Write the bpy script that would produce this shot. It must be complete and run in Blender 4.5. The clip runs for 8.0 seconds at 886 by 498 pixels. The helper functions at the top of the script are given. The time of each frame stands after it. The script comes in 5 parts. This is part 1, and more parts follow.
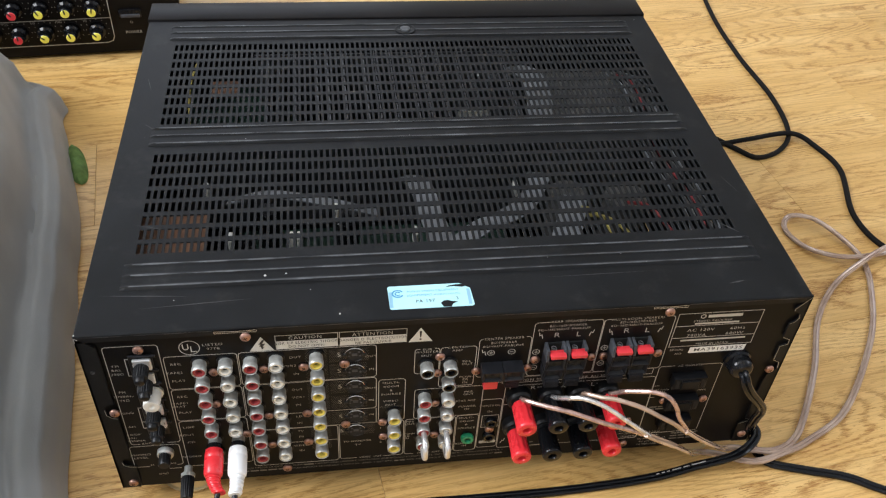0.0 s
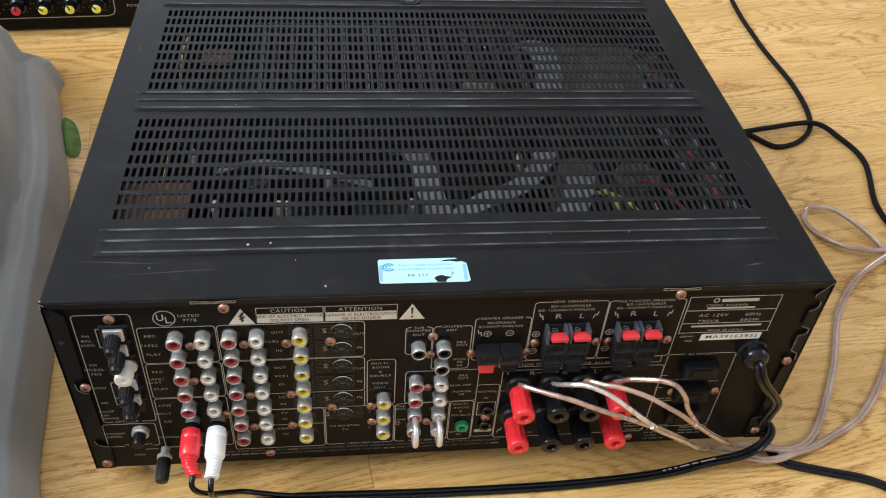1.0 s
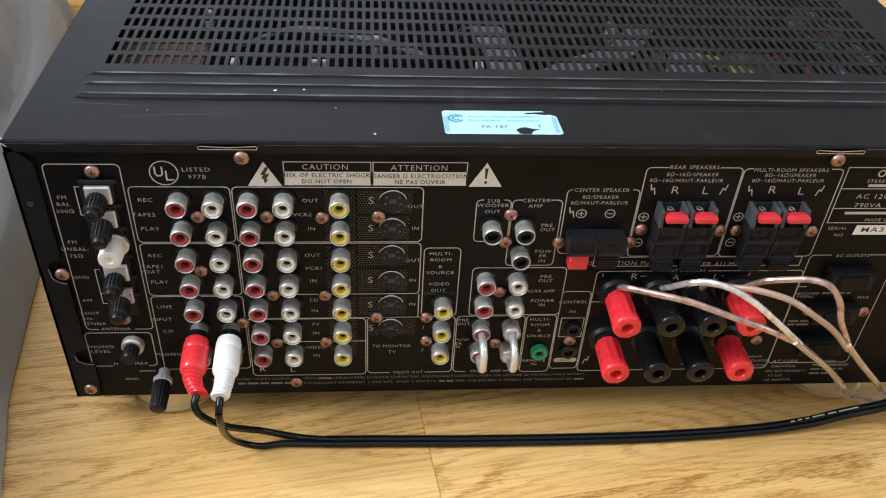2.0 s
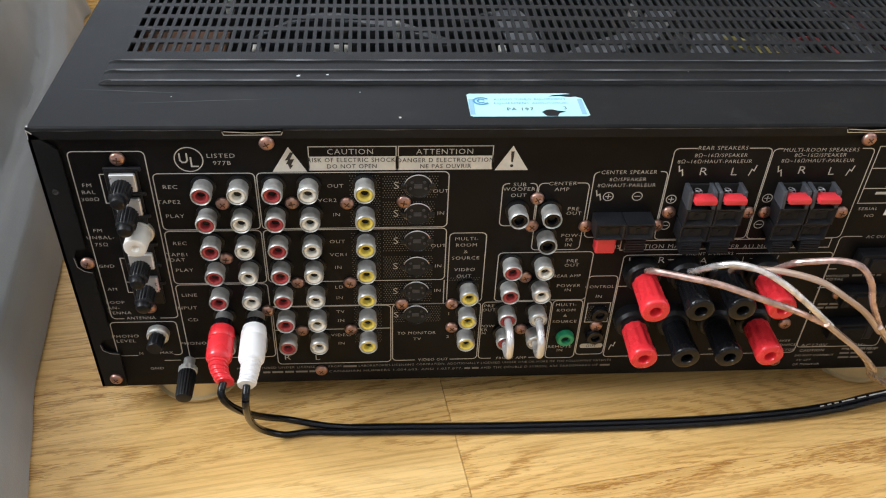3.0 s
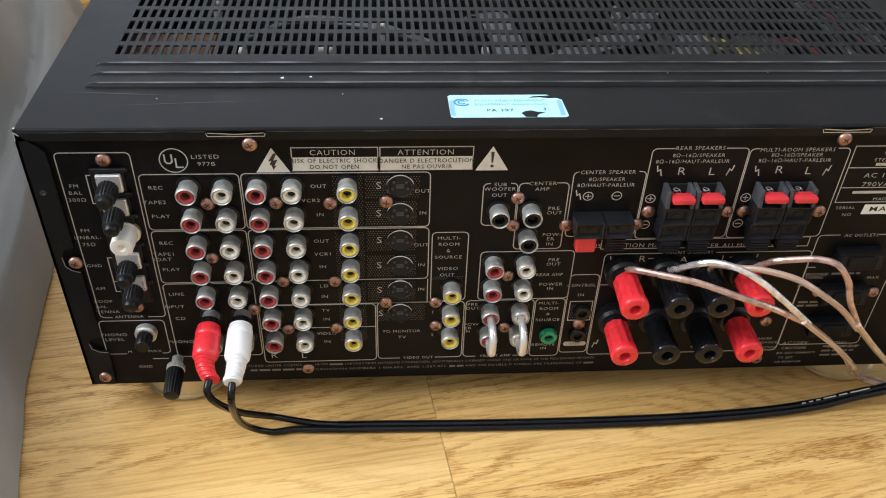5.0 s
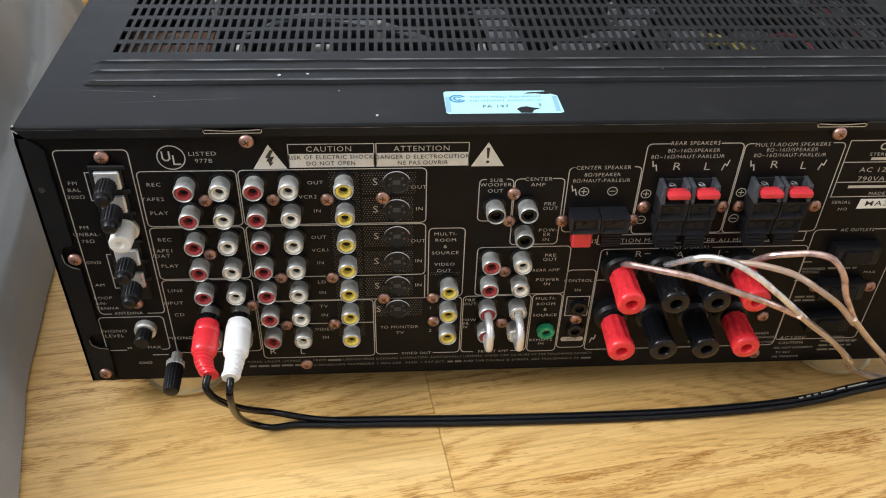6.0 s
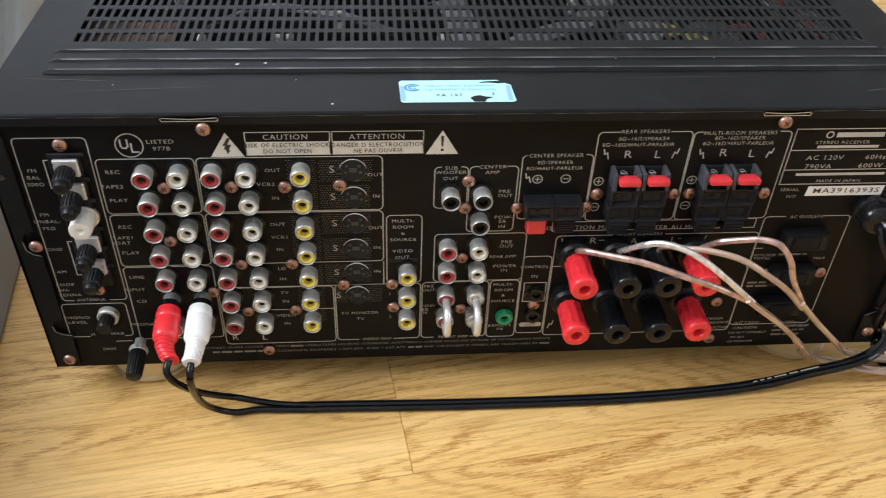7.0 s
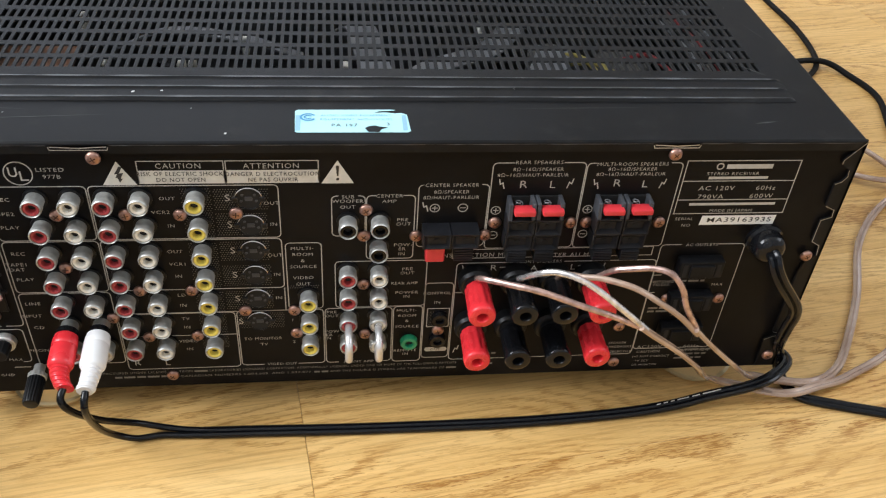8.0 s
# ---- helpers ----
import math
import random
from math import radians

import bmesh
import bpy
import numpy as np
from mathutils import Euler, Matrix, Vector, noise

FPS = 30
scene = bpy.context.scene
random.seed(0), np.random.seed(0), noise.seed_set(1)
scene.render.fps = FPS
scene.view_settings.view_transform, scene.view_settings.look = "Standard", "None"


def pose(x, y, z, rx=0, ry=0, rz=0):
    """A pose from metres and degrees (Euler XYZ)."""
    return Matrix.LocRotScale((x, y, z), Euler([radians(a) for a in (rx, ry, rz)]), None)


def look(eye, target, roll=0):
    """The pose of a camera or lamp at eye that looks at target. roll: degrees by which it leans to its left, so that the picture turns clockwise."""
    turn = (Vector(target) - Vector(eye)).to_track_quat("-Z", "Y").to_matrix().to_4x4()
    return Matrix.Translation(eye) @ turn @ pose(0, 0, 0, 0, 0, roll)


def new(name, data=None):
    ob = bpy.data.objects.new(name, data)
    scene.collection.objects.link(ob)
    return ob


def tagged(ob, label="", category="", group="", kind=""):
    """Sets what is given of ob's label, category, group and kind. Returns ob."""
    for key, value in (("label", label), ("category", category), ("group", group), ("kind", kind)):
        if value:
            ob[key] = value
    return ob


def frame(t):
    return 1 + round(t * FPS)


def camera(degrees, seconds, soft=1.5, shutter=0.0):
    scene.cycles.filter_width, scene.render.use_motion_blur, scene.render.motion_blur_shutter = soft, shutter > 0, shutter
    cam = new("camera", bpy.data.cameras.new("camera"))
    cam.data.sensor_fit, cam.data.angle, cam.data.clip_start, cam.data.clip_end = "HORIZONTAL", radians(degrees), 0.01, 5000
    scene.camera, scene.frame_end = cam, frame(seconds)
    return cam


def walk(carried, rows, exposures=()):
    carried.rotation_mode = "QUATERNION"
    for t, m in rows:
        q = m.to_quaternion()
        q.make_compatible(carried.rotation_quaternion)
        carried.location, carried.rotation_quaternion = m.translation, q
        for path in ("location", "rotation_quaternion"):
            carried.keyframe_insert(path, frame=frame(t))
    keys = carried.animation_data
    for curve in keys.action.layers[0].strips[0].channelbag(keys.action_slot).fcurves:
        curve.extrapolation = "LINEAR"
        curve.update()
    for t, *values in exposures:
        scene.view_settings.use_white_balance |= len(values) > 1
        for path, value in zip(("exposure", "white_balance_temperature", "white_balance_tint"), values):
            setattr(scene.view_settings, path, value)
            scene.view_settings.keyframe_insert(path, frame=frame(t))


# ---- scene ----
cam = camera(53.4, 8.0, soft=1.1, shutter=0.3)
PATH = [
    (0, (0.137, -0.334, 0.521), (0.394, 1.127, -0.821), 4.1),
    (0.5, (0.138, -0.331, 0.515), (0.409, 1.1, -0.857), 4.9),
    (1, (0.151, -0.322, 0.487), (0.376, 1.146, -0.852), 4.6),
    (1.2, (0.153, -0.316, 0.454), (0.345, 1.184, -0.855), 3.7),
    (1.3, (0.155, -0.309, 0.432), (0.313, 1.202, -0.869), 2.9),
    (1.5, (0.15, -0.303, 0.39), (0.297, 1.226, -0.892), 3.1),
    (1.7, (0.144, -0.300, 0.362), (0.293, 1.245, -0.899), 3.4),
    (2, (0.138, -0.295, 0.347), (0.311, 1.258, -0.902), 3.8),
    (3.5, (0.132, -0.296, 0.341), (0.268, 1.252, -0.918), 2.2),
    (4, (0.135, -0.297, 0.342), (0.277, 1.254, -0.913), 2.4),
    (4.5, (0.138, -0.299, 0.344), (0.282, 1.251, -0.911), 2.5),
    (6, (0.144, -0.303, 0.345), (0.273, 1.245, -0.914), 1.9),
    (6.5, (0.146, -0.306, 0.346), (0.277, 1.238, -0.918), 2.0),
    (7, (0.157, -0.311, 0.348), (0.314, 1.224, -0.924), 2.5),
    (7.5, (0.175, -0.311, 0.352), (0.383, 1.219, -0.918), 3.5),
    (8, (0.186, -0.309, 0.359), (0.425, 1.226, -0.901), 4.6),
]
walk(cam, [(t, look(eye, target, roll)) for t, eye, target, roll in PATH])

# ---- light ----
world = bpy.data.worlds.new("world")
scene.world = world
world.use_nodes = True
_n = world.node_tree.nodes
_sky = _n.new("ShaderNodeTexSky")
_sky.sky_type, _sky.sun_disc = "NISHITA", False
_sky.sun_elevation, _sky.sun_rotation = radians(42), radians(20)
world.node_tree.links.new(_sky.outputs[0], _n["Background"].inputs[0])
_n["Background"].inputs[1].default_value = 0.12

# the room: x from -1.5 to 2.3, y from -1.9 to 2.3, 2.4 high; a wide window in the far wall and an assumed, unseen one
# in each side wall
RX0, RX1, RY0, RY1, RH = -1.5, 2.3, -1.9, 2.3, 2.4
WX0, WX1, WZ0, WZ1 = -1.4, 0.4, 0.5, 1.9
SY0, SY1, SZ0, SZ1 = -0.75, 0.35, 1.0, 2.15   # the side windows, assumed openings for the side lamps


def area_lamp(name, m, sx, sy, power, colour):
    lamp = bpy.data.lights.new(name, "AREA")
    lamp.shape, lamp.size, lamp.size_y, lamp.energy, lamp.color = "RECTANGLE", sx, sy, power, colour
    ob = new(name, lamp)
    ob.matrix_basis = m
    return ob


DAY = (0.945, 0.985, 1.04)
area_lamp("north_daylight", look(((WX0 + WX1) / 2, RY1 + 0.02, (WZ0 + WZ1) / 2), ((WX0 + WX1) / 2, 0, (WZ0 + WZ1) / 2)), WX1 - WX0, WZ1 - WZ0, 9.5, DAY)
area_lamp("west_daylight", look((RX0 - 0.02, (SY0 + SY1) / 2, (SZ0 + SZ1) / 2), (0, (SY0 + SY1) / 2, (SZ0 + SZ1) / 2)), SY1 - SY0, SZ1 - SZ0, 80, DAY)
# added fill from the right, with no known source on that side
area_lamp("east_fill", look((RX1 + 0.02, (SY0 + SY1) / 2, (SZ0 + SZ1) / 2), (0, (SY0 + SY1) / 2, (SZ0 + SZ1) / 2)), SY1 - SY0, SZ1 - SZ0, 16, DAY)
scene.view_settings.exposure = 0.0


# ---- materials ----
class Nodes:
    """A small helper to wire node materials."""

    def __init__(self, name):
        self.mat = bpy.data.materials.new(name)
        self.mat.use_nodes = True
        self.tree = self.mat.node_tree
        self.bsdf = self.tree.nodes["Principled BSDF"]

    def add(self, kind, **inputs):
        n = self.tree.nodes.new(kind)
        for k, v in inputs.items():
            self.put(n, k.replace("_", " "), v)
        return n

    def put(self, n, key, v):
        if isinstance(v, bpy.types.NodeSocket):
            self.tree.links.new(v, n.inputs[key])
        else:
            n.inputs[key].default_value = v

    def coords(self, scale=(1, 1, 1), offset=None):
        c = self.add("ShaderNodeTexCoord")
        m = self.add("ShaderNodeMapping", Vector=c.outputs["Object"], Scale=scale)
        if offset is not None:
            self.put(m, "Location", offset)
        return m.outputs[0]

    def noise(self, vec, scale, detail=4.0, rough=0.55, distortion=0.0):
        return self.add("ShaderNodeTexNoise", Vector=vec, Scale=scale, Detail=detail, Roughness=rough, Distortion=distortion).outputs[0]

    def ramp(self, fac, stops):
        r = self.add("ShaderNodeValToRGB", Fac=fac)
        els = r.color_ramp.elements
        while len(els) < len(stops):
            els.new(0.5)
        for e, (p, c) in zip(els, stops):
            e.position, e.color = p, (*c, 1) if len(c) == 3 else c
        return r.outputs[0]

    def mix(self, fac, a, b, blend="MIX"):
        m = self.tree.nodes.new("ShaderNodeMix")
        m.data_type, m.blend_type = "RGBA", blend
        for i, v in ((0, fac), (6, a), (7, b)):
            if isinstance(v, bpy.types.NodeSocket):
                self.tree.links.new(v, m.inputs[i])
            else:
                m.inputs[i].default_value = v if i == 0 else (*v, 1)
        return m.outputs[2]

    def math(self, op, a, b=0.0):
        m = self.tree.nodes.new("ShaderNodeMath")
        m.operation = op
        for i, v in enumerate((a, b)):
            if isinstance(v, bpy.types.NodeSocket):
                self.tree.links.new(v, m.inputs[i])
            else:
                m.inputs[i].default_value = v
        return m.outputs[0]

    def bump(self, height, strength, distance):
        b = self.add("ShaderNodeBump", Strength=strength, Distance=distance, Height=height)
        self.tree.links.new(b.outputs[0], self.bsdf.inputs["Normal"])


def surface(name, colour, rough=0.5, metal=0.0, vary=0.12, coarse=25.0, fine=600.0, bump=0.15, depth=0.0003, spec=0.5, rough_vary=0.12, dust=0.0, coat=0.0):
    """A plain painted, moulded or metal surface with stains at one scale and grain at another."""
    g = Nodes(name)
    v = g.coords()
    big, small = g.noise(v, coarse, 5.0), g.noise(v, fine, 3.0)
    dark = tuple(c * (1 - vary) for c in colour)
    light = tuple(min(1, c * (1 + vary)) for c in colour)
    col = g.ramp(big, ((0.3, dark), (0.7, light)))
    if dust:
        fleck = g.ramp(g.noise(v, coarse * 2.3, 8.0, 0.7), ((0.55, (0, 0, 0)), (0.8, (dust, dust, dust))))
        col = g.mix(fleck, col, (0.33, 0.31, 0.28))
    g.put(g.bsdf, "Base Color", col)
    g.put(g.bsdf, "Roughness", g.math("ADD", g.math("MULTIPLY", big, rough_vary * 2), rough - rough_vary))
    g.put(g.bsdf, "Metallic", metal)
    g.put(g.bsdf, "Specular IOR Level", spec)
    g.put(g.bsdf, "Coat Weight", coat)
    if bump:
        g.bump(small, bump, depth)
    return g.mat


def oak(name):
    """Honey-coloured oak laminate: arched figure, streaks and short dark pores, different on every plank."""
    g = Nodes(name)
    rnd = g.add("ShaderNodeObjectInfo").outputs["Random"]
    off = g.add("ShaderNodeCombineXYZ", X=g.math("MULTIPLY", rnd, 37.0), Y=g.math("MULTIPLY", rnd, 51.0), Z=0.0).outputs[0]

    def grain(sx, sy, scale, detail, rough=0.55, distortion=0.0):
        return g.noise(g.coords((sx, sy, 1.0), off), scale, detail, rough, distortion)

    tone = grain(1.5, 12.0, 2.0, 3.0)
    field = grain(1.5, 8.0, 1.5, 2.2, 0.42)
    knot = g.add("ShaderNodeTexVoronoi", Vector=g.coords((2.0, 8.0, 1.0), off), Scale=1.0).outputs["Distance"]
    swell = g.ramp(knot, ((0.0, (0.16, 0.16, 0.16)), (0.16, (0.08, 0.08, 0.08)), (0.42, (0.0, 0.0, 0.0))))
    field = g.math("ADD", field, swell)
    rings = g.math("SINE", g.math("ADD", g.math("MULTIPLY", field, 210.0), g.math("MULTIPLY", grain(14.0, 60.0, 2.0, 2.0), 4.0)))
    streak = grain(6.0, 260.0, 2.0, 6.0, 0.7)
    ticks = grain(75.0, 620.0, 1.6, 3.0, 0.62, 0.25)
    mask = grain(3.0, 14.0, 2.0, 2.0)
    fleck = grain(70.0, 500.0, 2.0, 2.0)
    col = g.ramp(tone, ((0.3, (0.66, 0.43, 0.165)), (0.5, (0.77, 0.535, 0.235)), (0.7, (0.85, 0.63, 0.31))))
    strong = g.ramp(mask, ((0.38, (0.12, 0.12, 0.12)), (0.62, (1.0, 1.0, 1.0))))
    band = g.math("MULTIPLY", g.ramp(rings, ((0.1, (0.0, 0.0, 0.0)), (1.0, (0.48, 0.48, 0.48)))), strong)
    col = g.mix(band, col, (0.46, 0.25, 0.068))
    col = g.mix(g.ramp(streak, ((0.45, (0.0, 0.0, 0.0)), (0.66, (0.55, 0.55, 0.55)))), col, (0.40, 0.225, 0.07))
    pores = g.math("ADD", ticks, g.math("MULTIPLY", rings, 0.075))
    dark = g.math("MULTIPLY", g.ramp(pores, ((0.53, (0.0, 0.0, 0.0)), (0.62, (0.9, 0.9, 0.9)))), strong)
    col = g.mix(dark, col, (0.34, 0.165, 0.042))
    col = g.mix(g.ramp(knot, ((0.02, (0.6, 0.6, 0.6)), (0.06, (0.3, 0.3, 0.3)), (0.13, (0.0, 0.0, 0.0)))), col, (0.42, 0.20, 0.055))
    col = g.mix(g.ramp(fleck, ((0.58, (0.0, 0.0, 0.0)), (0.75, (0.35, 0.35, 0.35)))), col, (0.84, 0.66, 0.39))
    col = g.mix(1.0, col, g.ramp(rnd, ((0.0, (0.91, 0.825, 0.685)), (1.0, (1.02, 0.94, 0.80)))), "MULTIPLY")
    g.put(g.bsdf, "Base Color", col)
    g.put(g.bsdf, "Roughness", g.math("ADD", g.math("MULTIPLY", streak, 0.18), 0.25))
    g.put(g.bsdf, "Specular IOR Level", 0.45)
    g.bump(g.math("ADD", ticks, g.math("MULTIPLY", streak, 0.5)), 0.10, 0.0003)
    return g.mat


def cloth(name):
    g = Nodes(name)
    v = g.coords()
    big = g.noise(v, 9.0, 5.0)
    g.put(g.bsdf, "Base Color", g.ramp(big, ((0.3, (0.215, 0.219, 0.214)), (0.7, (0.29, 0.294, 0.286)))))
    g.put(g.bsdf, "Roughness", 0.62)
    g.put(g.bsdf, "Sheen Weight", 0.35)
    g.bump(g.math("ADD", g.noise(v, 900.0, 2.0), g.math("MULTIPLY", g.noise(v, 45.0), 3.0)), 0.2, 0.0008)
    return g.mat


def clear_jacket(name):
    """Clear plastic insulation over copper strands, slightly pink."""
    g = Nodes(name)
    v = g.coords()
    big = g.noise(v, 45.0, 3.0)
    g.put(g.bsdf, "Base Color", g.ramp(big, ((0.3, (0.33, 0.215, 0.155)), (0.7, (0.54, 0.41, 0.32)))))
    g.put(g.bsdf, "Roughness", 0.22)
    g.put(g.bsdf, "Metallic", 0.25)
    g.put(g.bsdf, "Coat Weight", 0.8)
    g.put(g.bsdf, "Coat Roughness", 0.12)
    g.bump(g.noise(v, 300.0, 2.0), 0.15, 0.0003)
    return g.mat


M_COVER = surface("black_paint", (0.0078, 0.0081, 0.0088), 0.46, vary=0.4, coarse=18, fine=2600, bump=0.3, depth=0.0002, spec=0.15, dust=0.05)
M_PANEL = surface("panel_paint", (0.0080, 0.0072, 0.0072), 0.36, vary=0.3, coarse=30, fine=1500, bump=0.06, spec=0.08)
M_BLACK = surface("black_plastic", (0.0062, 0.0064, 0.0072), 0.40, coarse=80, bump=0.1, dust=0.02, spec=0.28)
M_GLOSS = surface("gloss_black_plastic", (0.0070, 0.0073, 0.0086), 0.15, coarse=80, bump=0.05, spec=0.28)
M_CORD = surface("black_cord", (0.0056, 0.0061, 0.0076), 0.16, coarse=60, bump=0.05, spec=0.27)
M_MATTE = surface("matte_black_cord", (0.0050, 0.0048, 0.0050), 0.6, coarse=90, bump=0.1, spec=0.15)
M_RED = surface("red_plastic", (0.74, 0.032, 0.042), 0.28, vary=0.08, coarse=90, bump=0.05)
M_TAB = surface("red_tab", (0.62, 0.035, 0.045), 0.4, vary=0.08, coarse=120, bump=0.05)
M_REDIN = surface("dull_red_plastic", (0.36, 0.045, 0.05), 0.45, vary=0.15, coarse=200, bump=0.05)
M_WHITEIN = surface("ivory_plastic", (0.80, 0.77, 0.68), 0.45, vary=0.1, coarse=200, bump=0.05)
M_YELLOWIN = surface("yellow_plastic", (0.74, 0.60, 0.11), 0.45, vary=0.1, coarse=200, bump=0.05)
M_WHITE = surface("white_plastic", (0.82, 0.82, 0.82), 0.35, vary=0.04, coarse=90, bump=0.05)
M_TIN = surface("dull_tin", (0.56, 0.56, 0.53), 0.40, metal=0.6, vary=0.34, coarse=160, fine=1500, bump=0.14)
M_STEEL = surface("bright_steel", (0.62, 0.60, 0.56), 0.22, metal=1.0, vary=0.15, coarse=200, bump=0.05)
M_DARKSTEEL = surface("tarnished_steel", (0.48, 0.47, 0.45), 0.16, metal=1.0, vary=0.3, coarse=200, bump=0.05)
M_SPRING = surface("blued_spring_steel", (0.34, 0.34, 0.35), 0.35, metal=0.9, vary=0.2, coarse=200, bump=0.0)
M_COPPER = surface("copper_screw", (0.40, 0.235, 0.185), 0.32, metal=0.85, vary=0.25, coarse=300, bump=0.08)
# copper darkened for the shade in the screws' cross recess
M_SLOT = surface("shaded_copper_slot", (0.07, 0.03, 0.02), 0.6, metal=0.3, bump=0.0)
M_BRASS = surface("gold_foot", (0.62, 0.51, 0.30), 0.35, metal=0.35, vary=0.12, coarse=60, bump=0.03)
M_PRINT = surface("silkscreen_print", (0.46, 0.445, 0.405), 0.6, vary=0.10, coarse=300, bump=0.0)
M_BAND = surface("printed_band", (0.60, 0.58, 0.52), 0.6, vary=0.08, coarse=300, bump=0.0)
M_CLIP = surface("grey_black_plastic", (0.0120, 0.0125, 0.0150), 0.42, vary=0.2, coarse=120, bump=0.12, spec=0.26, dust=0.03)
M_NICKEL = surface("nickel_link", (0.72, 0.72, 0.72), 0.3, metal=0.65, vary=0.12, coarse=200, bump=0.03)
# clip plastic made paler: light caught by the lever guides is painted in
M_GUIDE = surface("lightened_grey_plastic", (0.055, 0.058, 0.066), 0.5, vary=0.25, coarse=160, bump=0.1, spec=0.3)
M_IVORY = surface("aged_white_plastic", (0.74, 0.72, 0.66), 0.38, vary=0.06, coarse=120, bump=0.04)
M_GREEN = surface("green_plastic", (0.02, 0.30, 0.14), 0.35, coarse=150, bump=0.05)
# near-black that paints in the shade of holes and recesses
M_HOLE = surface("recess_shade_black", (0.006, 0.006, 0.006), 0.8, bump=0.0)
M_PAPER = surface("white_label", (0.80, 0.80, 0.76), 0.5, vary=0.04, coarse=120, bump=0.03)
M_OUTLET = surface("outlet_plastic", (0.0085, 0.0088, 0.0100), 0.36, coarse=80, bump=0.1, dust=0.02, spec=0.10)
# pale grey for rubbed paint, and for highlights painted on the ribs
M_WORNSHEEN = surface("worn_paint_ridge_sheen", (0.066, 0.069, 0.073), 0.5, vary=0.7, coarse=120, bump=0.1)
M_CUT = surface("thinly_painted_cut_edge", (0.038, 0.039, 0.041), 0.45, metal=0.3, vary=0.6, coarse=70, bump=0.0)
M_OAK = oak("oak_laminate")
M_GROUT = surface("joint_filler", (0.34, 0.20, 0.08), 0.8)
M_CLOTH = cloth("grey_cloth")
M_WIRE = clear_jacket("clear_speaker_wire")
M_WALL = surface("wall_paint", (0.56, 0.585, 0.62), 0.8, vary=0.04, coarse=4, fine=200, bump=0.1)
M_CEIL = surface("ceiling_paint", (0.76, 0.78, 0.80), 0.85, vary=0.03, coarse=4, fine=200, bump=0.1)

# ---- helpers for shapes ----
WORLD = {}


def put_mesh(name, mesh, parent=None, m=None, label=""):
    """Links a mesh as one object at the world pose m, under parent."""
    ob = new(name, mesh)
    m = m or Matrix()
    if parent is not None:
        ob.parent = parent
        ob.matrix_parent_inverse = WORLD[parent.name].inverted()
    ob.matrix_basis = m
    WORLD[ob.name] = m.copy()
    if label:
        tagged(ob, label)
    return ob


def mesh_of(bm, name, material, smooth=35):
    me = bpy.data.meshes.new(name)
    bmesh.ops.recalc_face_normals(bm, faces=bm.faces)
    bm.to_mesh(me)
    bm.free()
    me.materials.append(material)
    if smooth:
        me.polygons.foreach_set("use_smooth", [True] * len(me.polygons))
        me.set_sharp_from_angle(angle=radians(smooth))
    return me


def part(name, bm, material, parent=None, label="", m=None, smooth=35):
    return put_mesh(name, mesh_of(bm, name, material, smooth), parent, m, label)


def thing(name, at, label, category, group="", kind=""):
    ob = new(name)
    ob.empty_display_size = 0.02
    ob.matrix_basis = Matrix.Translation(at)
    WORLD[ob.name] = ob.matrix_basis.copy()
    return tagged(ob, label, category, group, kind)


def box(bm, x0, x1, y0, y1, z0, z1, bevel=0.0, seg=2):
    m = Matrix.Translation(((x0 + x1) / 2, (y0 + y1) / 2, (z0 + z1) / 2)) @ Matrix.Diagonal((x1 - x0, y1 - y0, z1 - z0, 1))
    vs = bmesh.ops.create_cube(bm, size=1, matrix=m)["verts"]
    if bevel:
        es = {e for v in vs for e in v.link_edges}
        bmesh.ops.bevel(bm, geom=list(es), offset=bevel, segments=seg, affect="EDGES", profile=0.5)
    return bm


def lathe(bm, profile, seg=24, m=None, flutes=0, flute_depth=0.0, flute_range=None):
    """Turns (radius, height) pairs about the local z axis; flutes press grooves into a range of rings."""
    m = m or Matrix()
    rings = []
    for i, (r, h) in enumerate(profile):
        ring = []
        for k in range(seg):
            a = 2 * math.pi * k / seg
            rr = r
            if flutes and flute_range[0] <= i <= flute_range[1] and (k * flutes * 2 // seg) % 2:
                rr = r - flute_depth
            ring.append(bm.verts.new(m @ Vector((rr * math.cos(a), rr * math.sin(a), h))))
        rings.append(ring)
    for a, b in zip(rings, rings[1:]):
        for k in range(seg):
            bm.faces.new((a[k], a[(k + 1) % seg], b[(k + 1) % seg], b[k]))
    for ring, (r, h) in ((rings[0], profile[0]), (rings[-1], profile[-1])):
        if r > 1e-6:
            bm.faces.new(ring)
    return bm


OUT = Matrix.Rotation(radians(90), 4, "X")  # turns local z to -y, out of the back panel


def smooth_path(points, steps=8):
    """A smooth line through the points (Catmull-Rom)."""
    ps = [Vector(p) for p in points]
    ps = [ps[0] * 2 - ps[1]] + ps + [ps[-1] * 2 - ps[-2]]
    out = []
    for i in range(1, len(ps) - 2):
        a, b, c, d = ps[i - 1:i + 3]
        for k in range(steps):
            t = k / steps
            out.append(0.5 * (2 * b + (c - a) * t + (2 * a - 5 * b + 4 * c - d) * t * t + (3 * b - a - 3 * c + d) * t ** 3))
    out.append(ps[-2])
    return out


